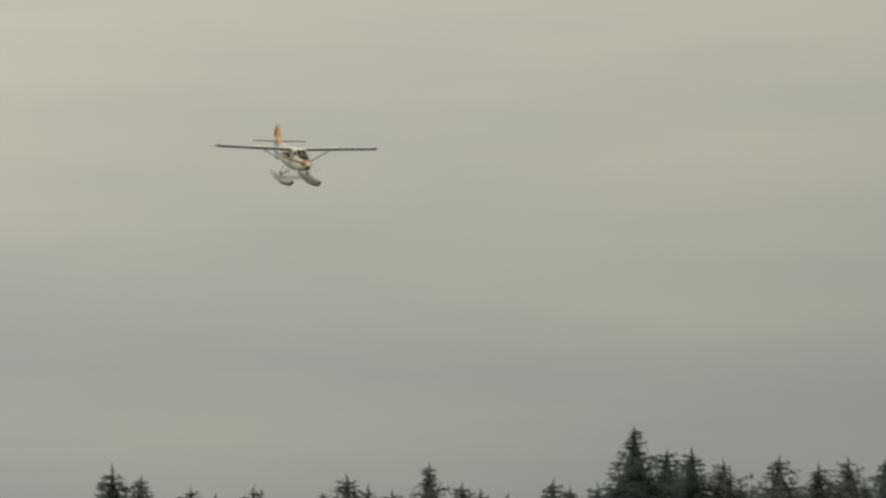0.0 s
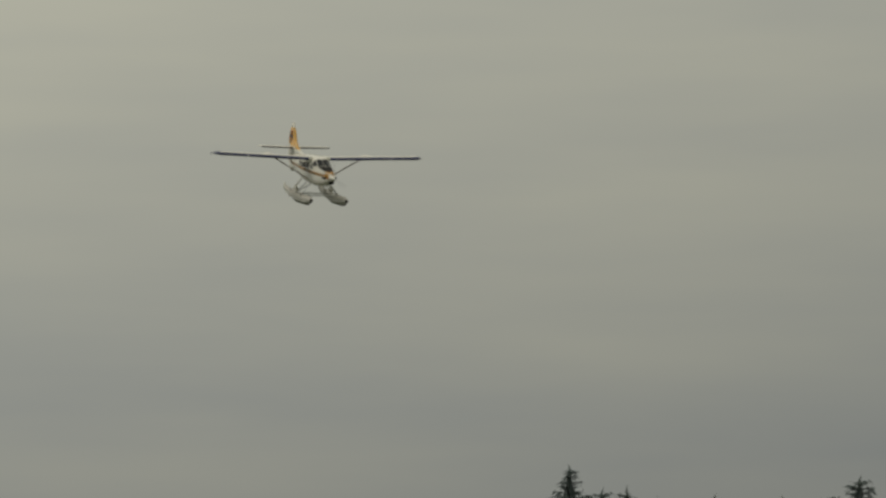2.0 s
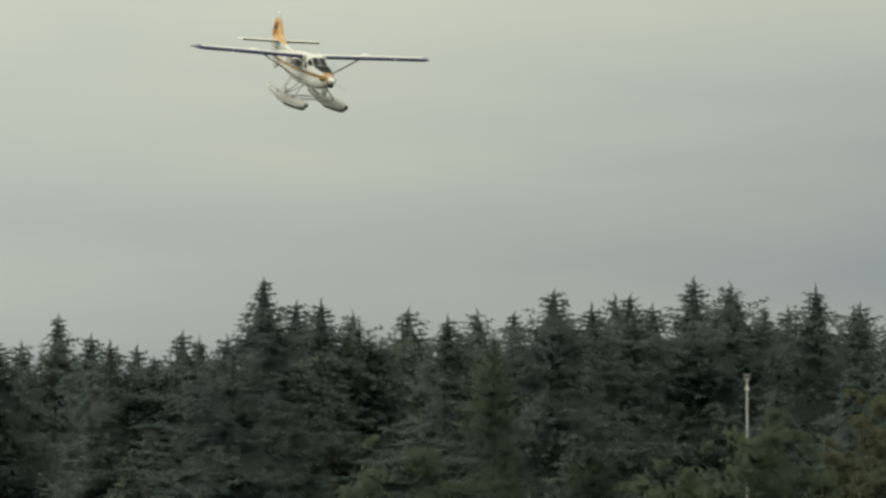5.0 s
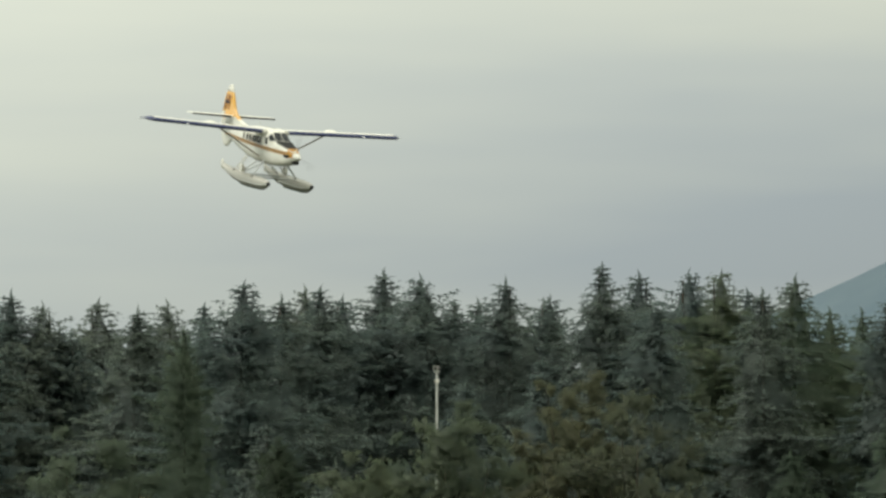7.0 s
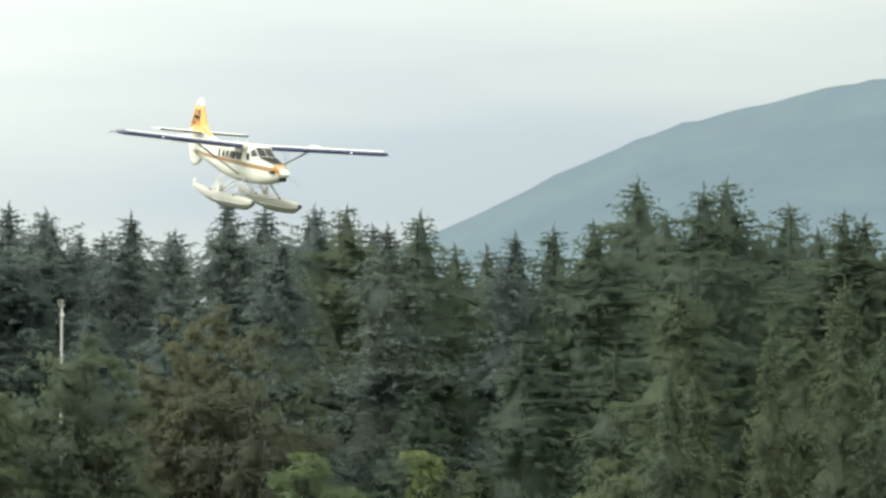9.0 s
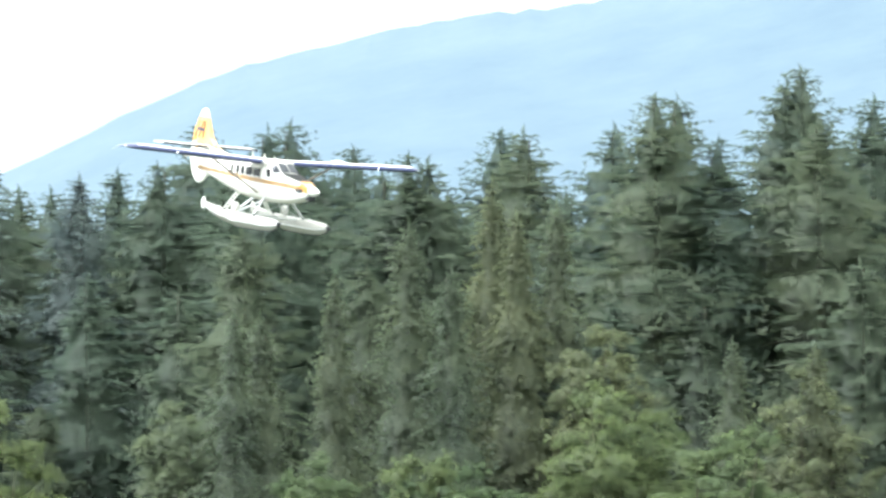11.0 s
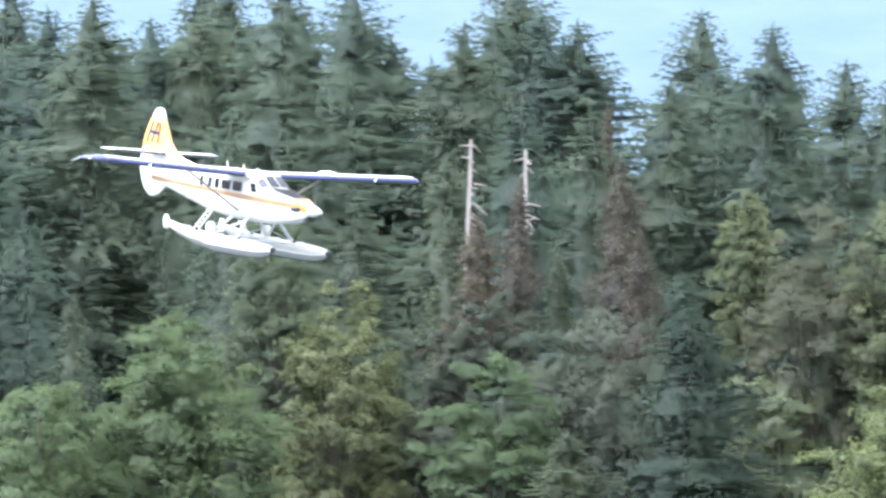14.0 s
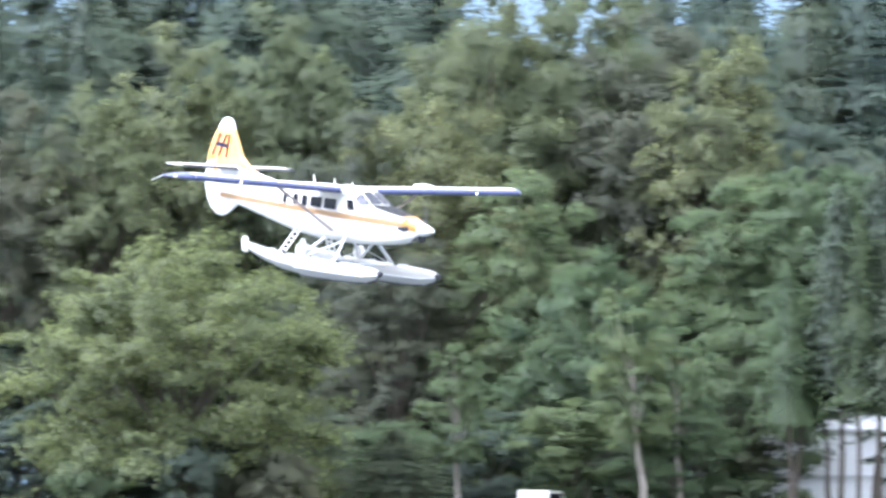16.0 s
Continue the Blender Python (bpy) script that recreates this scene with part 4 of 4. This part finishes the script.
        part("aileron", quad_plate([(-0.66, side * 4.8, wing_mid(4.8) - 0.03), (-1.06, side * 4.8, wing_mid(4.8) - 0.05), (-1.06, side * 8.1, wing_mid(8.1) - 0.05), (-0.66, side * 8.1, wing_mid(8.1) - 0.03)][::side], 0.05), M_WHITE, wing)
        part("wing_root_fairing", box(-1.0, 1.1, min(side * 0.55, side * 0.95), max(side * 0.55, side * 0.95), -0.36, -0.06, 0.1), M_WHITE, wing)
        part("landing_light", rod((0.93, side * 6.1, wing_mid(6.4)), (1.03, side * 6.1, wing_mid(6.4)), 0.036, 0.03, 10), M_LAMP, wing, "bright landing light")
        part("fuel_vent_fairing", loft([[Vector((x + 0.0, side * 4.2 + 0.42 * r * math.cos(a), wing_mid(4.2) + 0.17 + 0.13 * r * math.sin(a))) for a in (2 * math.pi * i / 12 for i in range(12))] for x, r in ((0.45, 0.2), (0.25, 0.8), (-0.1, 1.0), (-0.5, 0.7), (-0.8, 0.1))]), M_WHITE, wing, smooth=True)
        part("wing_strut", rod((0.35, side * 0.78, -1.88), (0.25, side * 3.6, wing_mid(3.6) - 0.1), 0.11, flat=0.45), M_STRUT, plane, "tan wing strut")
        part("tip_lamp", rod((0.2, side * 8.86, wing_mid(8.6)), (0.38, side * 8.86, wing_mid(8.6)), 0.05, 0.03), M_METAL, wing)
        part("static_wick", rod((-0.95, side * 8.5, wing_mid(8.5)), (-1.5, side * 8.75, wing_mid(8.5) - 0.28), 0.02, 0.012, 5), M_METAL, wing)
        # tailplane
        tst = [(0.0, 1.5, -7.75, 0.06, 1.0), (1.2, 1.42, -7.8, 0.07, 1.0), (2.6, 1.22, -7.9, 0.08, 1.0), (2.95, 0.95, -7.98, 0.08, 0.8), (3.05, 0.5, -8.1, 0.08, 0.4)]
        tail = part("tailplane", loft(wing_rings(side, tst, 0.1)), M_WHITE, plane, "white tailplane half")
        part("elevator", quad_plate([(-8.32, side * 0.35, 0.06), (-8.72, side * 0.35, 0.03), (-8.66, side * 2.85, 0.05), (-8.36, side * 2.85, 0.07)][::side], 0.05), M_WHITE, tail)
        part("tail_edge", quad_plate([(-6.95, side * 0.3, 0.0), (-7.02, side * 0.3, 0.12), (-7.32, side * 2.9, 0.13), (-7.25, side * 2.9, 0.02)][::side], 0.05), M_EDGE, tail, "thin dark strip along the tailplane's front edge")
        build_float(plane, side)
        # float struts
        deck = -3.06
        for p, q, r in (((1.25, side * 0.75, -2.08), (1.6, side * 1.5, deck), 0.095), ((-0.1, side * 0.74, -2.22), (-0.65, side * 1.5, deck + 0.01), 0.085), ((1.35, side * 0.75, -2.2), (-0.5, side * 1.45, deck + 0.01), 0.06)):
            part("float_strut", rod(p, q, r, flat=0.5), M_METAL, plane, "pale metal float strut")
        # boarding ladder
        lad = part("ladder", joined(*[rod((x, side * 0.72, -2.05), (x - 0.15, side * 1.34, -3.02), 0.03, sides=6) for x in (-1.8, -2.2)]), M_WHITE, plane, "white boarding ladder")
        for i in range(5):
            u = (i + 0.7) / 5.4
            part("rung", rod((-1.8 - 0.15 * u, side * (0.72 + 0.6 * u), -2.05 - 0.95 * u), (-2.2 - 0.15 * u, side * (0.72 + 0.6 * u), -2.05 - 0.95 * u), 0.028, sides=6), M_WHITE, lad)
    for x in (1.6, -0.65):
        part("spreader_bar", rod((x, -1.5, -3.16), (x, 1.5, -3.16), 0.06, flat=0.6), M_METAL, plane, "spreader bar between the floats")
    part("brace_wire", joined(rod((1.5, -0.7, -2.25), (1.6, 1.4, -3.04), 0.014, sides=4), rod((1.5, 0.7, -2.25), (1.6, -1.4, -3.04), 0.014, sides=4)), M_METAL, plane)
    # fin, rudder and the lower sea fin
    fin = part("fin", outline_plate([(-5.6, -0.2), (-6.35, 0.08), (-7.05, 0.58), (-7.55, 1.35), (-7.72, 1.62), (-8.7, 1.62), (-9.0, 0.7), (-9.1, -0.35), (-7.0, -0.45)], 0.24, taper=0.3), M_ORANGE, plane, "orange tail fin with a curved front edge")
    part("fin_cap", outline_plate([(-7.72, 1.63), (-7.86, 1.9), (-8.05, 2.08), (-8.35, 2.12), (-8.66, 2.0), (-8.94, 1.63)], 0.15), M_WHITE, fin, "white fin tip")
    part("dorsal_fillet", outline_plate([(-4.2, -0.32), (-5.3, -0.14), (-6.3, 0.02), (-6.7, 0.12), (-9.0, 0.12), (-9.12, -0.5), (-6.0, -0.5)], 0.3, taper=0.3), M_WHITE, fin, "white fin base")
    part("rudder", outline_plate([(-9.1, 0.3), (-9.5, 0.2), (-9.55, -0.3), (-9.52, -0.8), (-9.4, -1.1), (-9.1, -1.05)], 0.14), M_WHITE, plane, "white rudder")
    part("rudder", outline_plate([(-8.69, 1.61), (-8.96, 1.61), (-9.24, 1.15), (-9.42, 0.7), (-9.52, 0.22), (-9.1, 0.31), (-9.0, 0.72)], 0.12), M_ORANGE, plane, "orange upper rudder")
    part("sea_fin", outline_plate([(-6.9, -1.3), (-7.4, -1.6), (-7.8, -1.86), (-8.2, -1.98), (-8.6, -1.93), (-9.0, -1.68), (-9.3, -1.32), (-9.42, -1.0), (-8.4, -1.0)], 0.16), M_WHITE, plane, "rounded white fin below the tail")
    for side in (-1, 1):
        y = side * 0.145
        for c, m in (((-9.02, 0.5, -8.55, 1.44), M_RED), ((-8.6, 0.46, -8.14, 1.44), M_RED), ((-8.08, 0.44, -7.93, 1.44), M_RED)):
            part("emblem_bar", quad_plate([(c[0] - 0.075, y, c[1]), (c[0] + 0.075, y, c[1]), (c[2] + 0.075, y * 0.95, c[3]), (c[2] - 0.075, y * 0.95, c[3])], 0.03), m, fin, "dark red emblem bar")
        part("emblem_bar", quad_plate([(-8.85, y, 0.9), (-7.95, y, 0.84), (-7.95, y, 1.0), (-8.78, y, 1.06)], 0.032), M_NAVY, fin, "blue emblem bar")
    return plane, prop


SEAPLANE, PROPELLER = build_seaplane()


# ---- small things at the edge of the wood ----
def light_mast(az, dist, top):
    g = place(az, dist)
    h = top - g.z
    ob = thing("light_mast", Matrix.Translation(g), "tall slim pale metal light mast among the trees", "light mast")
    part("mast", rod((0, 0, 0), (0, 0, h), 0.12, 0.07, 10), M_POLE, ob)
    part("base_plate", box(-0.4, 0.4, -0.4, 0.4, 0, 0.08, 0.01), M_POLE, ob)
    part("crossarm", box(-0.2, 0.2, -0.05, 0.05, h - 0.4, h - 0.3, 0.01), M_POLE, ob)
    for x in (-0.12, 0.12):
        f = part("floodlight", box(x - 0.1, x + 0.1, -0.2, 0.08, h - 0.3, h, 0.03), M_WHITE, ob, "pale floodlight housing")
        part("lens", box(x - 0.08, x + 0.08, -0.215, -0.202, h - 0.27, h - 0.03), M_GLASS, f)
    part("bracket", box(-0.12, 0.14, -0.18, 0.18, h - 1.1, h - 0.85, 0.03), M_WHITE, ob, "pale junction box")


def dead_tree(az, dist, top, seed):
    rng = random.Random(seed)
    g = place(az, dist)
    h = top - g.z
    ob = thing("dead_tree", Matrix.Translation(g), "bare broken dead tree with bleached grey wood", "dead tree", "dead trees")
    # broken off below its old top
    bm = trunk_mesh(rng, h * 1.25, 0.36, bend=0.3)
    bmesh.ops.bisect_plane(bm, geom=bm.verts[:] + bm.edges[:] + bm.faces[:], plane_co=(0, 0, h), plane_no=(0.3, 0.1, 1), clear_outer=True)
    bmesh.ops.holes_fill(bm, edges=bm.edges)
    part("trunk", bm, M_SNAG, ob)
    for i in range(46):
        z = h * rng.uniform(0.6, 0.995)
        a = rng.uniform(0, 6.28)
        ln = rng.uniform(0.25, 1.0) if i else 1.1
        c = Vector((rng.uniform(-0.1, 0.1), rng.uniform(-0.1, 0.1), z))
        part("branch", rod(c, c + Vector((math.cos(a) * ln, math.sin(a) * ln, rng.uniform(-0.9, 0.3) * ln)), 0.07, 0.025, 5), M_SNAG, ob)


def gabled_house(az, dist, top):
    g = place(az, dist)
    h, w, ln = top - g.z, 4.4, 9.0
    eave = h - 3.6
    ob = thing("gabled_house", Matrix.Translation(g) @ pose(0, 0, 0, 0, 0, -az + 8), "pale blue gabled building with a dark blue roof", "house")
    bm = bmesh.new()
    a = [bm.verts.new(p) for p in ((-w, 0, 0), (w, 0, 0), (w, 0, eave), (0, 0, h - 0.12), (-w, 0, eave))]
    b = [bm.verts.new((v.co.x, ln, v.co.z)) for v in a]
    bm.faces.new(a)
    bm.faces.new(b[::-1])
    for i in range(5):
        bm.faces.new((a[i], b[i], b[(i + 1) % 5], a[(i + 1) % 5]))
    body = part("wall", bm, M_WALL, ob)
    for s in (-1, 1):
        k2 = (h - eave) / w
        bm = bmesh.new()
        pts = [(0, -0.5, h), (s * (w + 0.5), -0.5, eave - 0.5 * k2), (s * (w + 0.5), -0.5, eave - 0.5 * k2 - 0.28), (0, -0.5, h - 0.28)]
        r1 = [bm.verts.new(p) for p in pts]
        r2 = [bm.verts.new((p[0], ln + 0.5, p[2])) for p in pts]
        bm.faces.new(r1)
        bm.faces.new(r2[::-1])
        for i in range(4):
            bm.faces.new((r1[i], r2[i], r2[(i + 1) % 4], r1[(i + 1) % 4]))
        part("roof_slope", bm, M_ROOF, ob, "dark blue roof slope")
    for x, z in ((-2.2, 1.2), (0.9, 1.2), (-0.55, eave + 0.3)):
        win = part("window", box(x, x + 1.2, -0.06, 0.02, z, z + 1.3, 0.01), M_GLASS, ob)
        part("frame", joined(box(x - 0.1, x + 1.3, -0.08, 0.0, z - 0.1, z - 0.003), box(x - 0.1, x + 1.3, -0.08, 0.0, z + 1.303, z + 1.4)), M_WHITE, win)


# white block added in place of the bright gap between the trunks
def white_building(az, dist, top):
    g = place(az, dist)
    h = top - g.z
    ob = thing("white_building", Matrix.Translation(g) @ pose(0, 0, 0, 0, 0, -az - 18), "white building standing in for the bright gap behind tree trunks", "building")
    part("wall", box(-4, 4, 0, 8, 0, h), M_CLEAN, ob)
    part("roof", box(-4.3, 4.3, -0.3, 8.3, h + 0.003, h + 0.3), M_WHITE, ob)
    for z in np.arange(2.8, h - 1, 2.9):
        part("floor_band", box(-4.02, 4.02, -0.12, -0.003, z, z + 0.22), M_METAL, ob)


def parked_van(az, dist):
    g = place(az, dist)
    ob = thing("parked_van", Matrix.Translation(g) @ pose(0, 0, 0, 0, 0, 75 - az), "white van parked under the trees", "van")
    prof = [(-2.4, 0.4), (2.3, 0.4), (2.4, 1.0), (1.7, 1.15), (1.1, 1.95), (-2.3, 2.0), (-2.45, 1.2)]
    rings = [[Vector((x * k2, y, z)) for x, z in prof] for y, k2 in ((-0.95, 0.97), (-0.85, 1.0), (0.85, 1.0), (0.95, 0.97))]
    part("body", loft(rings), M_WHITE, ob)
    for x in (-1.6, 1.5):
        for y in (-0.98, 0.98):
            wh = part("wheel", rod((x, y - 0.1, 0.36), (x, y + 0.1, 0.36), 0.36, sides=16), M_BLACK, ob)
            part("rim", rod((x, y - 0.11, 0.36), (x, y + 0.11, 0.36), 0.2, sides=12), M_METAL, wh)
    for y in (-0.965, 0.965):
        part("side_window", box(-1.9, 0.9, min(y, y * 1.01), max(y, y * 1.01), 1.25, 1.8), M_GLASS, ob)
    part("windshield", quad_plate([(1.74, -0.8, 1.2), (1.74, 0.8, 1.2), (1.18, 0.75, 1.9), (1.18, -0.75, 1.9)], 0.02), M_GLASS, ob)


def yellow_board(az, dist):
    g = place(az, dist)
    ob = thing("barrier", Matrix.Translation(g) @ pose(0, 0, 0, 0, 0, -az), "yellow barrier beam on posts under the trees", "barrier")
    part("beam", box(-1.6, 1.6, -0.06, 0.06, 1.15, 1.36, 0.02), M_YELLOW, ob)
    for x in (-1.4, 1.4):
        part("post", box(x - 0.07, x + 0.07, 0.063, 0.2, 0, 1.32, 0.01), M_METAL, ob)


light_mast(4.56, 597, 37.5)
dead_tree(16.19, 600, 36.0, 3)
dead_tree(16.53, 600, 35.3, 8)
gabled_house(15.52, 546, 10.0)
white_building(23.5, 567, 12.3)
parked_van(21.74, 556)
yellow_board(21.27, 551)



# ---- what moves ----
# seconds, place, heading, nose down, bank
FLIGHT = [
    (0.0, -10.85, 948.8, 97.61, -74.7, 5.76, 0.43),
    (0.1, -11.6, 907.89, 95.31, -74.7, 5.76, 0.43),
    (0.2, -12.02, 845.1, 90.48, -74.75, 5.76, 0.43),
    (0.3, -12.7, 798.02, 86.67, -74.8, 5.76, 0.43),
    (0.5, -12.14, 781.96, 85.22, -74.9, 5.73, 0.41),
    (1.0, -8.51, 770.08, 83.56, -75.2, 5.74, 0.39),
    (1.5, -4.99, 756.44, 81.64, -75.4, 5.99, 0.12),
    (2.0, -1.46, 741.55, 79.51, -75.6, 6.02, 0.07),
    (2.5, 2.19, 725.85, 76.97, -75.6, 6.12, -0.16),
    (3.0, 5.58, 709.69, 74.33, -75.4, 6.47, -0.15),
    (5.5, 23.95, 629.91, 60.62, -74.1, 6.46, -1.94),
    (6.0, 27.73, 615.05, 57.83, -73.9, 5.8, -2.07),
    (6.5, 31.73, 600.64, 55.17, -73.7, 5.75, -2.26),
    (7.0, 35.94, 586.64, 52.55, -73.6, 5.42, -2.54),
    (7.5, 40.18, 573.01, 50.05, -73.3, 4.93, -2.54),
    (8.0, 44.63, 559.67, 47.7, -73.0, 4.54, -2.48),
    (10.5, 68.19, 494.49, 37.59, -72.05, 2.83, -2.75),
    (11.0, 73.2, 481.2, 35.74, -71.7, 3.3, -2.68),
    (11.5, 78.35, 467.7, 33.84, -71.74, 3.22, -2.55),
    (12.0, 83.59, 453.96, 31.91, -71.97, 3.05, -2.59),
    (12.5, 88.83, 440.02, 29.97, -72.08, 2.98, -2.48),
    (13.0, 94.16, 425.91, 28.09, -72.14, 2.96, -2.42),
    (13.5, 99.53, 411.74, 26.2, -72.08, 3.04, -2.16),
    (14.0, 105.0, 397.65, 24.29, -72.14, 3.1, -1.73),
    (14.5, 110.61, 383.84, 22.36, -72.15, 2.94, -1.41),
    (15.0, 116.48, 370.51, 20.44, -72.36, 2.7, -1.29),
    (15.5, 122.68, 358.0, 18.55, -72.6, 2.38, -1.1),
    (16.0, 129.49, 346.59, 16.78, -72.82, 1.86, -0.82),
]


def motions():
    walk(SEAPLANE, [(t, pose(x, y, z, bank, nose + 4.5, heading)) for t, x, y, z, heading, nose, bank in FLIGHT])
    walk(PROPELLER, [(i / 30, pose(5.3, 0, -1.43, 84 * i)) for i in range(481)])


motions()
